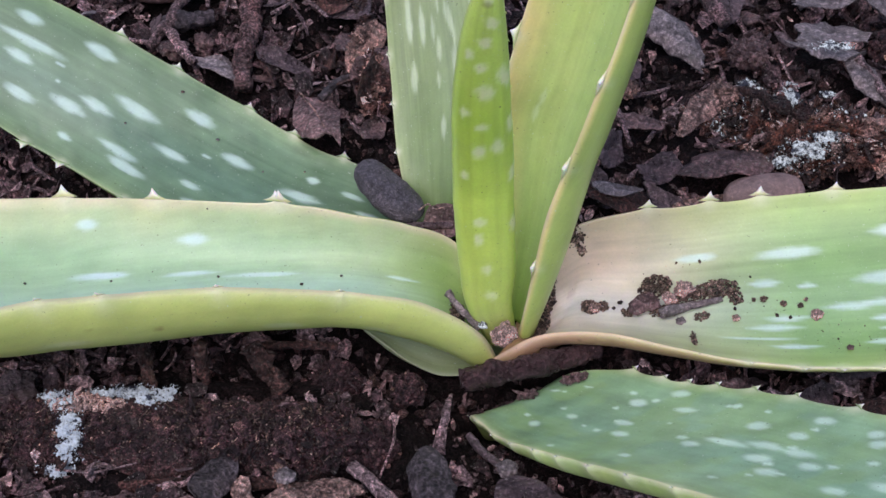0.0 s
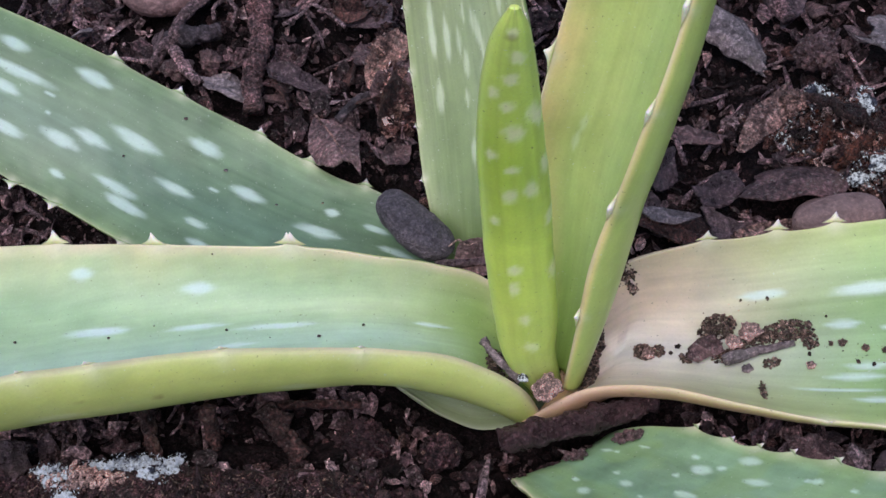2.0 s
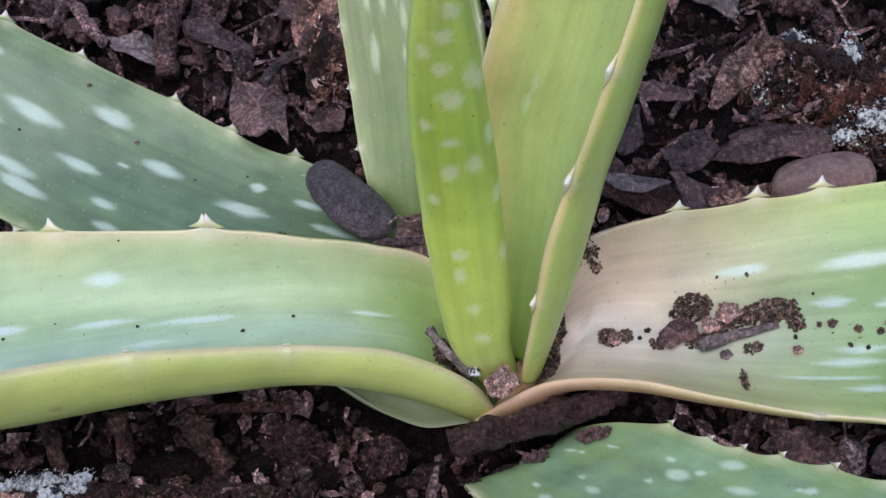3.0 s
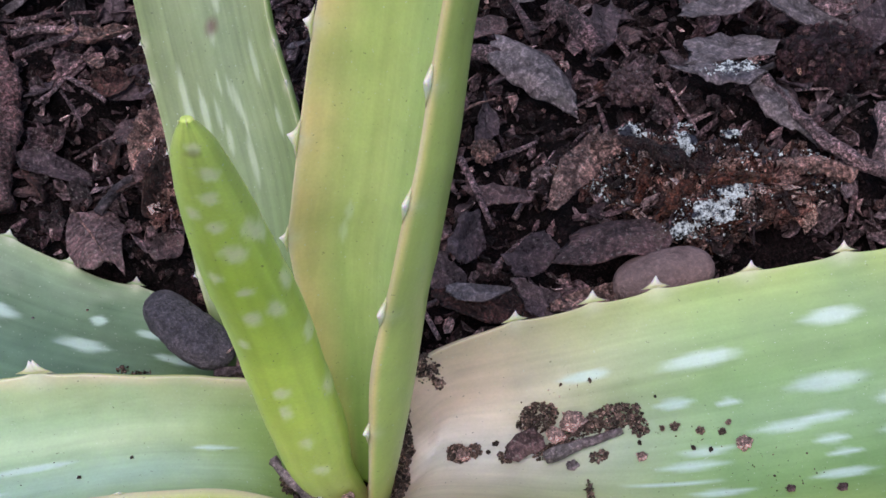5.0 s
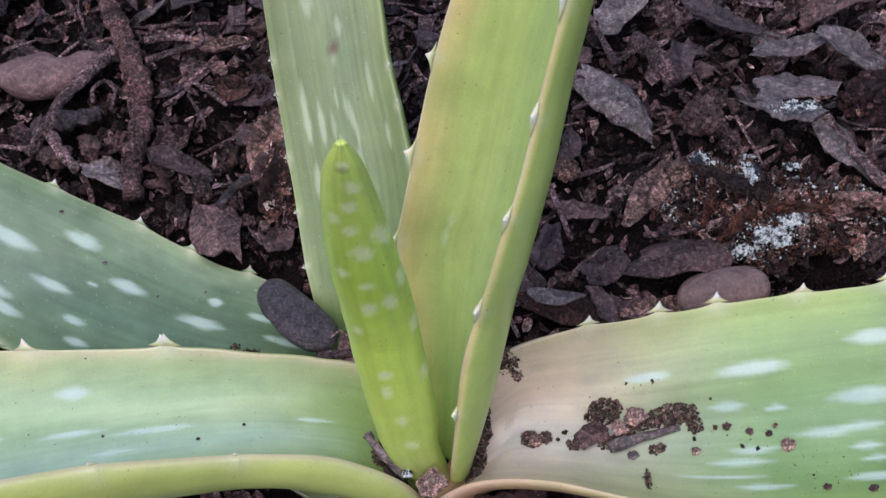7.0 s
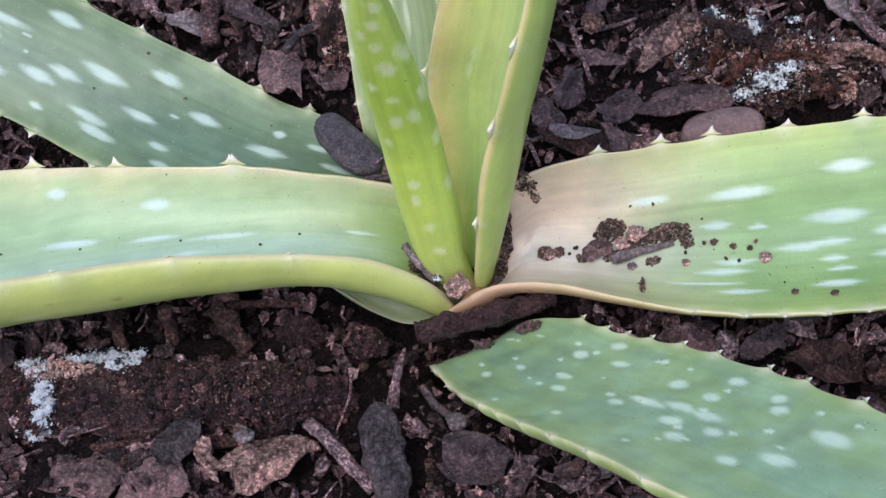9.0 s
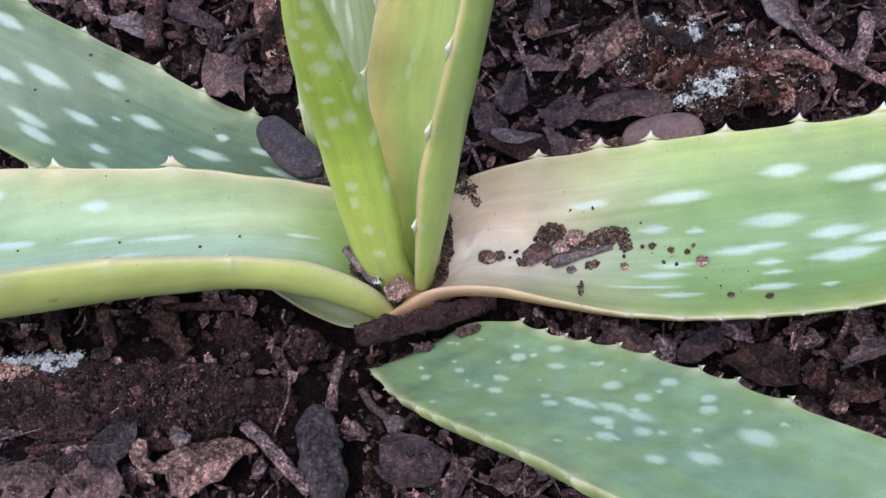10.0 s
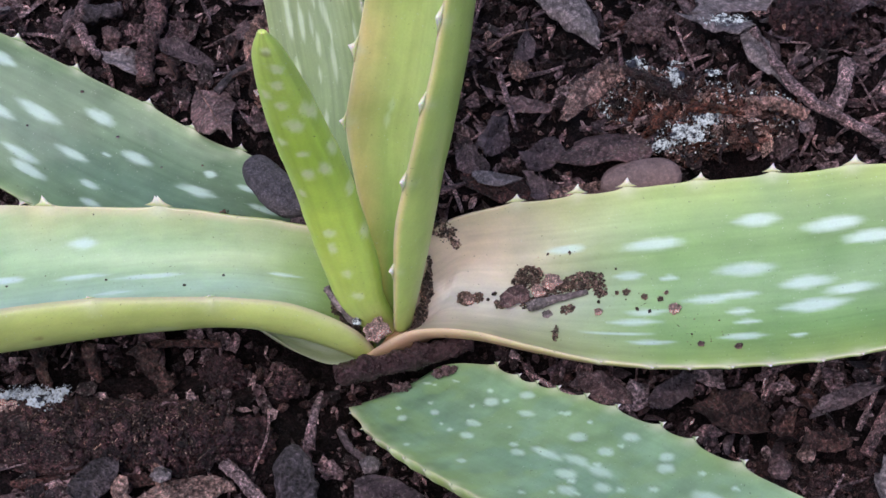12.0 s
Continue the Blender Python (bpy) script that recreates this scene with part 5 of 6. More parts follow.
dead_leaf("dark brown crumpled leaf scrap", (84, 146, 1), 24, 13, -30, (-14, 4), 0.3, DARK, 59)
dead_leaf("grey-brown torn leaf scrap", (56, 150, 2), 20, 12, 40, (12, -10), 0.3, GREY, 60)
dead_leaf("mid-brown torn leaf scrap", (118, 150, 0), 22, 13, 10, (-10, -10), 0.3, BROWN, 61)
stick("twig", "small brown stick with a broken pale end", [(58, 136, 4), (63, 128, 5), (68, 118, 4)], [2.4, 2.7, 2.6], TWIG, 61)
stick("twig", "brown stub of a twig", [(28, 124, 3), (37, 121, 4), (46, 119, 4)], [1.5, 2.2, 2.3], TWIG, 62)
stick("twig", "long brown twig rising from the litter", [(106, 101, 7), (113, 87, 6), (119, 77, 6), (129, 69, 6), (143, 58, 7), (156, 50, 8)], [1.3, 1.4, 1.7, 1.5, 1.5, 1.3], TWIG, 63, 0.3)
stick("twig", "short knobbly brown stub", [(128, 73, 4), (131, 81, 6), (133, 90, 4)], [2.6, 2.2, 2.8], TWIG, 64)
stick("twig", "thin dark broken twig", [(30, 86, 5), (33, 76, 5), (36, 66, 3)], [0.9, 0.8, 0.6], TWIG, 65)
stick("twig", "thin pale bent rootlet", [(26, 96, 5), (33, 101, 6), (40, 104, 5)], [0.4, 0.4, 0.3], TAN, 66)
stick("twig", "thin brown twig with a stalk", [(46, 146, 3), (49, 134, 5), (52, 126, 4)], [0.9, 0.9, 1.6], TWIG, 67)
clod("round reddish-brown soil clod", (74, 106, 2), (5.6, 5.2, 5), BROWN, 7)
clod("large dark crumbly soil clod", (124, 110, 1), (11, 9, 9), LOGCRUMB, 8)
clod("small pinkish soil clod", (36, 89, 3), (3, 3, 3), TAN, 9)

# the rotten wood with mould
rot = thing("rotten_wood", "crumbling red-brown rotten wood with white mould", "rotten wood")
v, f = tube([(58, 80, -12), (70, 79, -11), (84, 75, -10), (98, 72, -11), (112, 72, -13)], [5, 8, 9.5, 8, 5], 30, 0.3, 75, 7.0)
part("wood", mesh_of("wood", v * MM, f, LOGWOOD), rot)
HEAPS = [(76, 77, 1, 17, 11, 8), (92, 71, 2, 16, 12, 9), (64, 81, 0, 11, 8, 6), (106, 73, 0, 13, 8, 8), (85, 62, 1, 9, 6, 8), (97, 66, 1, 10, 5, 7)]
part("crumbled_wood", chip_pile("crumbled_wood", HEAPS, 2.5, 9.0, 110, 71, RUST, 0.9, (0.3, 0.8), (0.5, 1.2)), rot, "", "stuff")
part("splintered_wood", chip_pile("splintered_wood", HEAPS, 1.0, 4.5, 170, 72, FRAGMENT, 1.0), rot, "dark brown wood splinters", "stuff")
part("wood_flake", chip_pile("wood_flake", HEAPS, 3, 9, 34, 93, REDWOOD, 0.8, (0.2, 0.5), (0.8, 1.25)), rot, "red-brown flakes of wood", "stuff")
part("pale_chip", chip_pile("pale_chip", HEAPS, 0.8, 3.6, 46, 91, TAN, 0.8, (0.3, 0.8), (0.8, 1.25)), rot, "pale tan wood chips", "stuff")
part("black_chip", chip_pile("black_chip", HEAPS, 2, 8, 60, 92, DARK, 1.0, (0.25, 0.6), (0.7, 1.2)), rot, "blackened wood chips", "stuff")
part("wood_fibre", pile_mesh("wood_fibre", HEAPS, 0.5, 1.9, 16, 77, RUST, 0.85), rot, "stringy red-brown wood fibres", "stuff")
part("wood_dust", pile_mesh("wood_dust", HEAPS, 0.25, 1.0, 7, 76, HEAP, 0.35), rot, "", "stuff")
part("mould_grain", pile_mesh("mould_grain", [(x, y, z + 3, rx, ry, rz) for x, y, z, rx, ry, rz in HEAPS], 0.10, 0.5, 90, 78, MOULD), rot, "scattered white mould grains", "stuff")
part("wood_crumb", chip_pile("wood_crumb", [(84, 66, 5, 16, 12, 9), (76, 80, 4, 12, 9, 9)], 1.0, 3.2, 110, 85, RUST, 1.0), rot, "", "stuff")
for spot in ((82, 79, 13, 2.4, 3.6, 1.4), (79, 75.5, 12, 1.6, 1.2, 1.0), (78.5, 57.5, 8.2, 3.4, 2.2, 1.4), (84, 60, 11.2, 5.2, 3, 1.6), (90, 63.5, 13, 3.6, 2.2, 1.4), (70.5, 87, 8.5, 2.6, 1.8, 1.4), (74, 85, 8.5, 2, 0.9, 1),
             (110, 71, 10, 3.4, 1.8, 1.2), (93, 80, 12.5, 2.2, 1.0, 0.9), (97, 100.5, 12.5, 5, 1.6, 0.5)):
    part("mould", crust_mesh("mould", spot, int(spot[0] * 7 + spot[1]), MOULD), rot, "white mould flecked with black")
part("wood_slab", chip_pile("wood_slab", [(84, 70, 5, 17, 12, 8), (100, 66, 4, 12, 8, 8), (70, 80, 3, 8, 6, 6)], 3, 8, 30, 86, RUST, 0.8, (0.3, 0.7), (0.5, 1.1)), rot, "brown and tan wood slabs", "stuff")
part("wood_strip", chip_pile("wood_strip", [(80, 74, 3, 18, 9, 7), (98, 68, 3, 12, 8, 6), (68, 80, 2, 8, 6, 5)], 5, 14, 80, 79, RUST, 0.6, (0.12, 0.3), (0.5, 1.2)), rot, "torn strips of red-brown wood", "stuff")
for label, points, radii, mat, seed in (
        ("dark brown wood splinter", [(67, 82, 12), (73, 77.5, 14), (80, 72.5, 14), (86, 70, 12)], [0.7, 1.5, 1.6, 0.8], RUST, 202),
        ("red-brown wood splinter", [(85, 66, 13), (92, 66, 14.5), (101, 65.5, 12)], [0.7, 1.3, 0.7], REDWOOD, 203),
        ("orange-brown wood splinter", [(73, 60, 8), (78, 64, 12), (83, 68.5, 12)], [1.0, 1.6, 0.8], REDWOOD, 204),
        ("grey-brown wood splinter", [(102, 71, 10), (110, 69.5, 11.5), (119, 67.5, 9)], [1.2, 2.0, 1.4], TAN, 205),
        ("red-brown wood splinter", [(69, 65, 9), (71, 70, 11), (72, 76, 11)], [0.7, 1.2, 0.7], REDWOOD, 206)):
    v, f = tube(points, radii, 14, 0.6, seed, 2.6, 14)
    part("splinter", mesh_of("splinter", v * MM, f, mat, False), rot, label)
KEEP_OUT.append((84, 76, 13))
KEEP_OUT.append((84, 63, 6))
KEEP_OUT.append((102, 54, 12))

# in front: the decayed log and what lies round it
log = thing("decayed_log", "half-buried dark red-brown decayed log with white mould", "rotten log")
v, f = tube([(-132, -33, -10), (-112, -32, -10), (-90, -31, -9.5), (-66, -30, -10), (-44, -29, -11.5), (-26, -28, -14)], [10, 11, 11.2, 11, 9.5, 4], 40, 0.14, 81, 6.0)
part("wood", mesh_of("wood", v * MM, f, LOGWOOD), log)
def log_top(x, y):
    """Height of the log's upper side."""
    return -9.4 + math.sqrt(max(0, 124 - (y + 31) ** 2)) - 0.0008 * max(0, x + 75) ** 2


LOG_SPREAD = [(x, -31, 0, 11, 9.5, 0.9) for x in range(-126, -38, 9)]
part("crumbled_wood", pile_mesh("crumbled_wood", LOG_SPREAD, 0.12, 0.8, 70, 82, LOGCRUMB, 0.3, log_top), log, "", "stuff")
part("wood_clump", pile_mesh("wood_clump", LOG_SPREAD, 0.5, 2.2, 8, 86, LOGCRUMB, 0.1, lambda x, y: log_top(x, y) - 0.9), log, "damp dark clumps of decayed wood", "stuff")
part("log_grit", pile_mesh("log_grit", LOG_SPREAD, 0.1, 0.4, 34, 83, HEAP, 0.3, lambda x, y: log_top(x, y) + 0.5), log, "pale brown grit on the log", "stuff")
for x, y, rx, ry, rz in ((-111.5, -27, 3.2, 2.6, 1.0), (-108.5, -31.5, 2.2, 2.8, 1.0), (-107, -36, 1.9, 2.8, 1.0), (-107.5, -40, 2.2, 2.2, 1.2), (-111.5, -42.5, 4, 1.4, 1.0), (-115, -24, 3.4, 1.8, 1.0), (-103, -22.5, 4, 2, 1.4), (-97, -21.3, 4.6, 2.2, 1.8), (-91, -20.3, 3.4, 1.8, 1.6), (-91, -24.8, 4.2, 1.7, 0.9), (-87, -22.8, 2.2, 1.2, 0.8), (-100, -20.5, 3.6, 2.4, 2.0), (-94.5, -19.2, 3.6, 2, 2.2), (-86.5, -18.8, 2.2, 1.7, 1.6), (-109.5, -33.5, 2.4, 2.6, 1.2), (-108.5, -38, 2.4, 2.6, 1.3)):
    part("mould", crust_mesh("mould", (x, y, max(log_top(x, y), -5) + 0.9, rx, ry, rz), int(-x * 5 - y), BLUEMOULD), log, "bluish-white mould crust")
part("pale_crust", pile_mesh("pale_crust", [(-108, -25.5, 0, 8, 3.6, 2.0), (-99, -26.5, 0, 3.2, 2.8, 1.8)], 0.3, 1.3, 180, 84, PEBBLE, 0.1, log_top), log, "pinkish-tan crumbly crust", "stuff")
KEEP_OUT += [(x, -31, 9) for x in range(-125, -28, 8)] + [(x, -13, 5.5) for x in range(-92, -45, 6)]
stick("stick", "red-brown stick beside the log", [(-106, -47, -5.5), (-82, -45, -5), (-60, -43.5, -5), (-50, -43, -7)], [1.5, 1.7, 1.6, 1.2], REDLEAF, 83, 0.35)
dead_leaf("dark grey-purple dead leaf arched over the litter", (-70, -46, 1.5), 17, 10, 66, (16, 18), -0.5, SLATE, 84, 0.45, keep=0.9)
dead_leaf("orange-brown leaf rim curling beside a grey leaf", (-62, -50, -1), 11, 6, -55, (30, 10), -0.7, TAN, 184)
dead_leaf("pale brown rounded dead leaf", (-46, -50, -1), 22, 15, 18, (-4, 4), -0.45, TAN, 85, 0.3, keep=0.9)
bean("seed_pod", "dark grey-brown flattened pod lying in the litter", "seed pod", (-15.5, -49, 0.3), (15, 5.6, 2.8), -77, SLATE, 0.05, 0.1, (0, 4), 86, 0.4)
# the dark material paints the shade inside the bowl over the whole leaf
dead_leaf("dead leaf curled up to a bowl, coloured dark for its shaded inside", (7, -49, -1), 18, 14, 5, (14, 0), 1.25, DARK, 87, 0.3, keep=1.0)
lump("pebble", "small rounded grey pebble by the curled leaf", "pebble", (2, -38, -2), (2.6, 2.2, 2), GREY, 187, 0.3)
dead_leaf("tan torn dead leaf", (-54, -42, -3), 9, 6, -50, (25, 10), 0.3, TAN, 88)
dead_leaf("brown wrinkled dead leaf", (-97, -55, -2), 26, 16, 0, (-8, 0), -0.25, BROWN, 89)
dead_leaf("dark leaf by the log's end", (-128, -24, 0), 17, 14, 40, (-10, 20), 0.2, DARK, 90)
dead_leaf("reddish-brown crumpled dead leaf", (-76, -58, -3), 20, 13, 30, (10, -10), 0.3, BROWN, 91)
stick("twig", "short grey upright twig end", [(-13, -18, -1), (-14, -25, 0), (-15.5, -33, -5)], [0.5, 1.1, 1.5], TWIG, 92, 0.3)
stick("twig", "thick brown twig with a pale cut end", [(-37, -39, -2), (-31, -44, -2), (-25, -50, -2), (-18, -56, -4)], [1.7, 1.8, 2.0, 2.0], TWIG, 93)
stick("twig", "dark thin bent twig", [(-8, -27, -6), (-4, -33, -4), (3, -37, -6)], [1.0, 1.1, 0.8], DARK, 94)
stick("twig", "thin rootlet over the log", [(-28, -22, -5), (-27, -30, -4), (-30, -40, -6)], [0.4, 0.35, 0.3], TWIG, 95)
lump("pebble", "small pale grey pebble", "pebble", (-53, -43, -1), (2.6, 2, 1.9), GREY, 11, 0.3)
clod("knobbly dark brown clod under the leaf base", (-25, -12.5, -9), (4.6, 4.2, 5), LOGCRUMB, 12)
clod("dark crumbly end of the decayed log", (-34, -31, -8), (8, 7, 6), LOGCRUMB, 15)
clod("dark crumbly clod under the leaf", (-44, -9.5, -11), (6.3, 5.6, 5.6), LOGCRUMB, 13)
clod("small rounded pale clod", (-132, -40, -2), (7, 7, 6), TAN, 14)
stick("bark_strip", "orange-brown bark strip under the leaf", [(-66, -4, -3.5), (-54, -3.5, -3), (-44, -3, -4)], [0.9, 1.2, 0.8], REDLEAF, 96, 0.4)
stick("root", "brown root hanging under the leaf", [(-80, -7, 2), (-80, -10, -4), (-79, -13, -9)], [1.7, 1.6, 1.3], REDLEAF, 97, 0.45)
stick("root", "brown broken wood under the leaf", [(-67, -6, 0), (-63, -10, -4), (-57, -15, -8)], [2.6, 2.8, 1.9], REDLEAF, 98, 0.7)
stick("root", "rust-brown root under the leaf", [(-95, -8, 3), (-94, -12, -3), (-92, -17, -7)], [1.6, 1.5, 1.2], REDLEAF, 99, 0.45)

def on_leaf(key, x, y):
    """The height of a leaf's upper face at a place."""
    q = SHAPES[key][0].reshape(-1, 3)
    return float(q[np.argmin((q[:, 0] - x) ** 2 + (q[:, 1] - y) ** 2), 2])


# at the foot of the plant
line = [(-11, -11, -5), (-3, -9.2, -4.6), (8, -6.6, -4), (18, -3.2, -4.2), (26, 0, -5.5)]
girth = [2.5, 3.0, 3.2, 2.9, 2.2]
limb = stick("twig", "thick dark twig lying across the leaf bases", line, girth, DAMP, 101, 0.35, 26, rough=2.6, rings=14)
bark_crumbs(limb, line, girth, 60, 0.4, BROWN, 102)
lump("pebble", "angular rose-coloured pebble between the leaf bases", "pebble", (0, -0.2, 0.8), (3.1, 2.7, 2.8), PEBBLE, 15, 0.45, 20, False)
stick("twig", "small grey twig tucked beside the young leaf", [(-15.5, 13, 0.5), (-11, 7.5, -0.5), (-6, 2.5, -0.2)], [1.0, 0.9, 1.1], GREY, 102, 0.35)
lump("mould_speck", "tiny white mould speck on the twig", "mould", (-5.4, 2.2, 1.2), (1.1, 1.0, 0.8), MOULD, 16, 0.4)
for spot, many in (((18.5, 26, 10.5, 3.6, 1.5, 2), 130), ((20, 1, -9, 6, 3, 3), 24)):
    thing("soil_heap", "dark soil crumbs caught at the leaf bases", "soil", kind="stuff", me=pile_mesh("soil_heap", [spot], 0.2, 0.6, many * 2, int(spot[0] * 3 + 200), HEAP))


thing("soil_heap", "red-brown crumbled soil along the green leaf", "soil", kind="stuff", me=pile_mesh("soil_heap", [(-50, 131, 2, 3.4, 5, 4), (-48.5, 122, 2, 3.4, 4.6, 4), (-46.5, 115, 2, 3, 3.6, 4), (-42, 84, 3, 3, 4.6, 4), (-39, 77, 3, 2.4, 3.4, 4)], 0.3, 1.2, 240, 212, REDLEAF, 0.1))
# dark debris, laid also to stand in for the twig's shadow on the leaf
thing("soil_heap", "dark soil crumbs on the leaf base, partly standing for the twig's shadow", "soil", kind="stuff", me=pile_mesh("soil_heap", [(-7, -15.5, 0, 2.4, 1.4, 1.2), (0, -12.5, 0, 3.4, 0.8, 1.0), (8, -9, 0, 3.4, 0.7, 1.0)], 0.25, 0.9, 260, 208, LOGCRUMB, 0.15, lambda x, y: on_leaf("bottom", x, y)))
thing("soil_heap", "red-brown crumbs lodged against the thick twig", "soil", kind="stuff", me=pile_mesh("soil_heap", [(19, -9.5, 0, 3.4, 1.3, 1.8), (7, -12.5, 0, 2.6, 1.0, 1.4)], 0.3, 1.2, 420, 209, BROWN, 0.1, lambda x, y: on_leaf("bottom", x, y) + 1.0))
thing("soil_heap", "dark crumbs on the blue-green leaf", "soil", kind="stuff", me=pile_mesh("soil_heap", [(-51, 42.5, 0, 1.4, 0.8, 0.6), (-49, 40, 0, 0.6, 1.4, 0.5), (-47, 41.5, 0, 2.2, 0.6, 0.3)], 0.15, 0.5, 500, 210, HEAP, 0.1, lambda x, y: on_leaf("far_left", x, y)))
for x, y, r, mat in ((-97, 75, 0.85, BROWN), (-86, 64, 0.7, GREY), (-72, 56, 0.4, GREY), (-112, 63, 0.45, DARK), (-60, 58, 0.4, TAN)):
    lump("crumb", "small brown scale on the blue-green leaf", "soil crumb", (x, y, on_leaf("far_left", x, y) + 0.1), (r * 0.7, r * 0.6, r * 0.3), mat, int(-x), 0.6)["group"] = "scales on the leaf"


# on the broad leaf
def leaf_floor(x, y):
    return on_leaf("right", x, y)


def leaf_soil(places, low, high, count, seed, mat, label, fibres=0.05):
    return thing("soil_heap", label, "soil", "soil on the leaf", "stuff", me=pile_mesh("soil_heap", places, low, high, count, seed, mat, fibres, leaf_floor))


leaf_soil([(40.9, 17, 0, 4.4, 3.2, 2.4), (56, 13, 0, 6.4, 2.8, 3), (61, 9.6, 0, 1.8, 2.2, 1.5), (48.8, 12.5, 0, 3.6, 2.4, 2), (52, 5.4, 0, 2, 1.4, 1.4), (44, 9, 0, 5, 2, 1.2)], 0.12, 0.65, 600, 301, HEAP, "crumbly dark brown soil lying on the broad leaf", 0.06)
leaf_soil([(12.4, 15.5, 0, 1.8, 3.2, 2.2), (10.9, 9.5, 0, 1.9, 3, 2), (9.8, 5.5, 0, 1.6, 1.6, 1), (13.6, 20.5, 0, 0.8, 1.4, 0.8), (11.8, 12.5, 0, 1.3, 2.0, 1.4), (10.4, 7.4, 0, 1.2, 1.8, 1.2), (13, 18, 0, 0.9, 2, 1), (8.8, 3.2, 0, 1.0, 1.8, 0.8)], 0.2, 0.8, 420, 305, HEAP, "dark soil crumbs lodged at the foot of a leaf")
leaf_soil([(17.4, 25.8, 0, 3.4, 1.5, 2.4), (20.6, 25.2, 0, 1.6, 0.9, 1.0)], 0.2, 0.8, 480, 306, HEAP, "small dark soil heap on the leaf margin")
thing("soil_heap", "dark soil crumbs between the leaf bases", "soil", kind="stuff", me=pile_mesh("soil_heap", [(-12.5, 11, 0, 2, 3.6, 1.6), (-9, 6, 0, 2.6, 2.6, 1.6), (-5, 3, 0, 2, 2, 1)], 0.2, 0.8, 420, 307, HEAP, 0.1, lambda x, y: on_leaf("left", x, y)))
leaf_soil([(24, 12.8, 0, 3, 2.1, 1.8), (27, 13, 0, 1.7, 1.6, 1.2), (34.5, 10.2, 0, 2.4, 1.6, 1)], 0.2, 0.8, 420, 302, HEAP, "small clump of reddish-brown soil on the broad leaf")
leaf_soil([(49.3, -3.2, 0, 0.7, 3.4, 0.9)], 0.15, 0.5, 700, 303, HEAP, "narrow streak of soil crumbs on the broad leaf", 0.3)
leaf_soil([(66, 8.2, 0, 2.4, 1.2, 0.1), (72, 4.5, 0, 6, 3.5, 0.1), (46, 21, 0, 9, 2.6, 0.1), (86, -6, 0, 10, 6, 0.1)], 0.08, 0.26, 12, 304, HEAP, "fine scattered soil grains on the broad leaf")
for x, y, r, mat in ((47.6, 13.4, 2.4, PEBBLE), (44.0, 11.6, 1.9, PEBBLE), (24.5, 12, 1.5, PEBBLE), (46.7, 4.5, 1.15, GREY), (60.4, 3, 1.0, PEBBLE), (80, 1.6, 1.5, PEBBLE), (65.3, 8.2, 0.75, HEAP), (67.7, 8.1, 1.1, HEAP),
                     (72.5, 6.1, 1.0, HEAP), (76.5, 5.1, 0.9, HEAP), (78, 6.8, 0.7, HEAP), (70.5, 2.8, 0.6, HEAP), (73.7, 1.8, 0.55, HEAP), (60.5, 6.2, 0.55, HEAP), (86.2, -10, 0.8, BROWN), (95.3, -11.5, 0.9, BROWN),
                     (31.7, 13.7, 0.75, HEAP), (30, 12.2, 0.6, HEAP), (65, 15.5, 0.4, HEAP), (46.5, 22.5, 0.4, HEAP), (52.5, 22, 0.5, HEAP)):
    z = on_leaf("right", x, y)
    if mat is HEAP:
        lump("crumb", "small dark brown soil crumb on the broad leaf", "soil crumb", (x, y, z + r * 0.5), (r * 0.75, r * 0.6, r * 0.6), mat, int(x * 5 + y), 0.8, x * 40, False)["group"] = "crumbs on the leaf"
        continue
    lump("crumb", "small brown soil crumb on the broad leaf", "soil crumb", (x, y, z + r * (0.55 if r < 1.6 or y < 5 else 1.2)), (r, r * 0.85, r * 0.8), mat, int(x * 3 + y), 0.45, 0, False)["group"] = "crumbs on the leaf"
z = on_leaf("right", 49, 9)
stick("twig", "short grey twig in the soil on the leaf", [(41.5, 7, z - 0.4), (46, 7.8, z + 1.2), (51, 8.6, z + 2.4), (57.5, 9.4, z + 4.2)], [1.5, 1.3, 1.0, 0.7], GREY, 103, 0.22, 12, False)
dead_leaf("small brown flake on the broad leaf", (37.6, 10.8, on_leaf("right", 38.4, 12.2) + 2.6), 8, 6, 10, (12, -8), -0.15, BROWN, 104, name="leaf_flake", keep=0)
for x, y, r in ((-105.5, 8.3, 0.55), (-76.9, 10.9, 0.5), (-54.4, 10.2, 0.6), (-44.2, 14.4, 0.5), (-129.1, 7.4, 0.5), (-81, 26.8, 0.35), (-60, 14, 0.2), (-66, 9, 0.2), (-95, 12, 0.25), (-88, 9, 0.2)):
    lump("crumb", "tiny black soil speck on the long leaf", "soil crumb", (x, y, on_leaf("left", x, y) + 0.2), (r * 0.62, r * 0.5, r * 0.5), DARK, int(-x), 0.7, x * 3, False)["group"] = "specks on the long leaf"

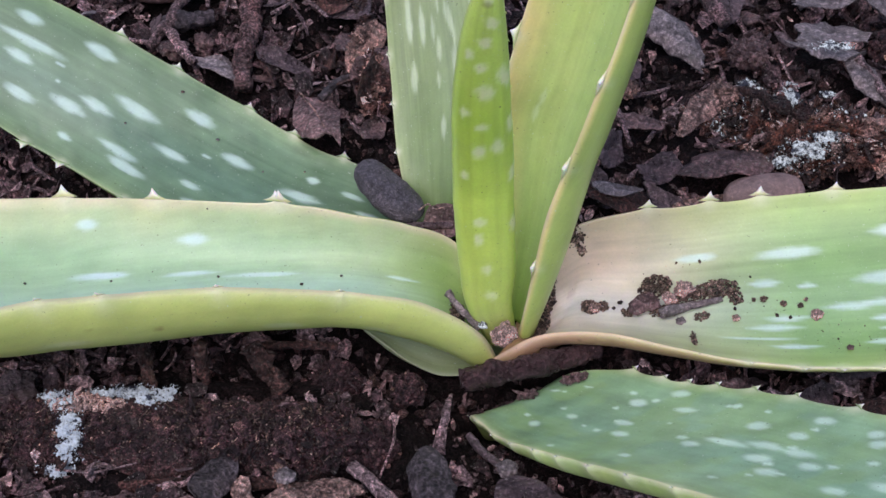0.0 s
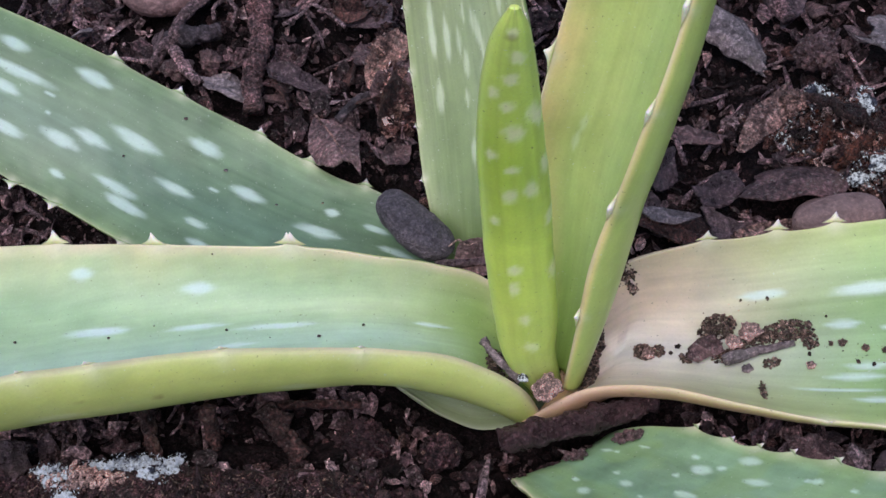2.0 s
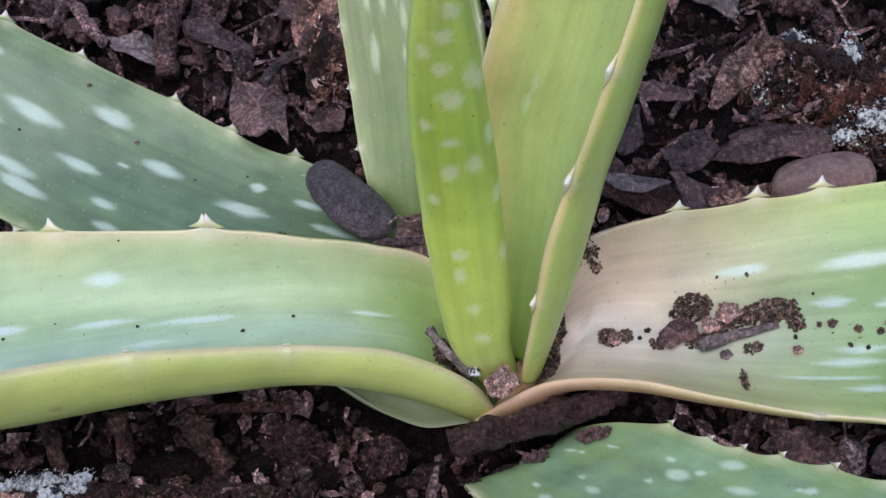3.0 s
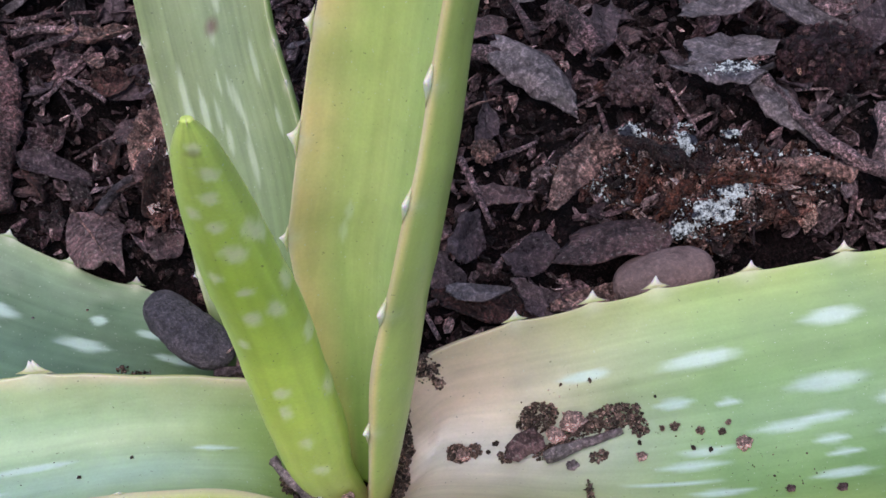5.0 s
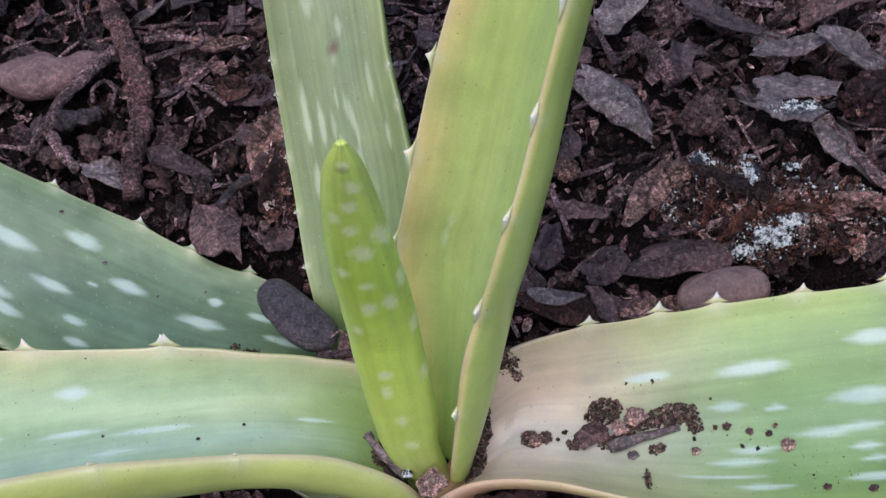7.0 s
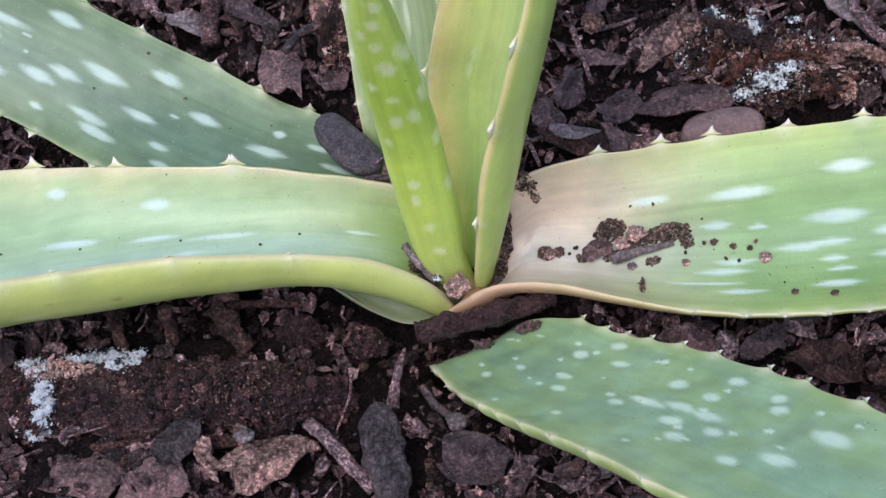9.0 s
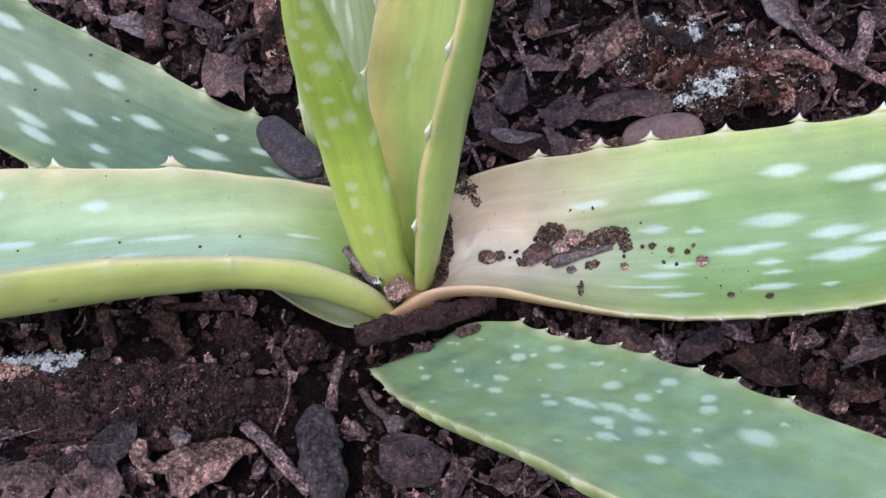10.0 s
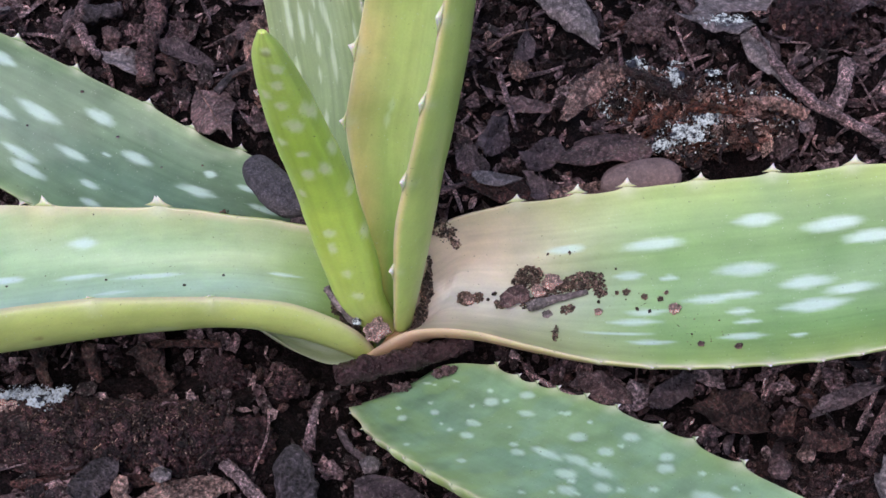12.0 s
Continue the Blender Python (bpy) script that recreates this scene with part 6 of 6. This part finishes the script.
# right foreground, under the broad leaf
dead_leaf("red-brown dead leaf in the shade of a leaf", (95, -22, 0), 19, 13, -12, (-10, 8), 0.2, REDLEAF, 111, keep=0.9)
dead_leaf("dark tightly curled dead leaf", (80, -15, -2), 14, 8, 30, (10, 12), 0.5, DARK, 112)
dead_leaf("dark brown crumpled leaf scrap", (108, -24, 0), 8, 6, 60, (10, -10), 0.2, REDLEAF, 113)
dead_leaf("grey-brown flat dead leaf", (123, -18, 3), 18, 6, 24, (-12, 0), 0.25, DARK, 114)
dead_leaf("orange-brown curled dead leaf", (118, -29, 1), 12, 8, 12, (10, 10), 0.3, REDLEAF, 115)
stick("stick", "orange-brown stick in the litter", [(127, -32, 0), (132, -23, 2), (138, -13, 3)], [1.5, 1.7, 1.6], BARK, 116)
thing("soil_heap", "dark red-brown soil crumbs beside a leaf", "soil", kind="stuff", me=pile_mesh("soil_heap", [(108, -34, 0, 8, 6, 3), (119, -38, 0, 9, 7, 3), (100, -32, 0, 6, 4, 2), (112, -22, 0, 6, 5, 2), (130, -36, 0, 7, 7, 3), (126, -12, 0, 8, 4, 2)], 0.5, 2.0, 70, 118, CRUMB, 0.05, soil))
dead_leaf("brown leaf scraps under the broad leaf", (62, -14, -3), 14, 8, -40, (30, 0), 0.4, BROWN, 117)
lump("pebble", "small rounded brown-grey pebble", "pebble", (106, -36, -1), (3, 2.6, 2.2), BROWN, 17, 0.3)
lump("pebble", "small rounded brown pebble", "pebble", (113, -32, -1), (2.2, 2.0, 1.9), TAN, 18, 0.3)


strewn_leaves(215, 20)
leaf_scraps(1900, 172, 5, 11, 21, 0.6, 0.7, "leaf_litter", "torn curled dark brown dead leaf pieces", PIECE, 9)
leaf_scraps(9500, 160, 1.6, 7, 22, 0.7, 0.95, "chip_litter", "small dark bark chips and leaf bits", FRAGMENT, 6)
leaf_scraps(1300, 700, 8, 26, 23, 0.10, 0.30, "outer_leaf_litter", "dark dead leaf pieces further out", PIECE, 6)
crumbs(15000, 158, 0.25, 2.2, 31, "soil_crumbs", "dark brown soil crumbs and grit", CRUMB)
small_twigs(1200, 170, 41)
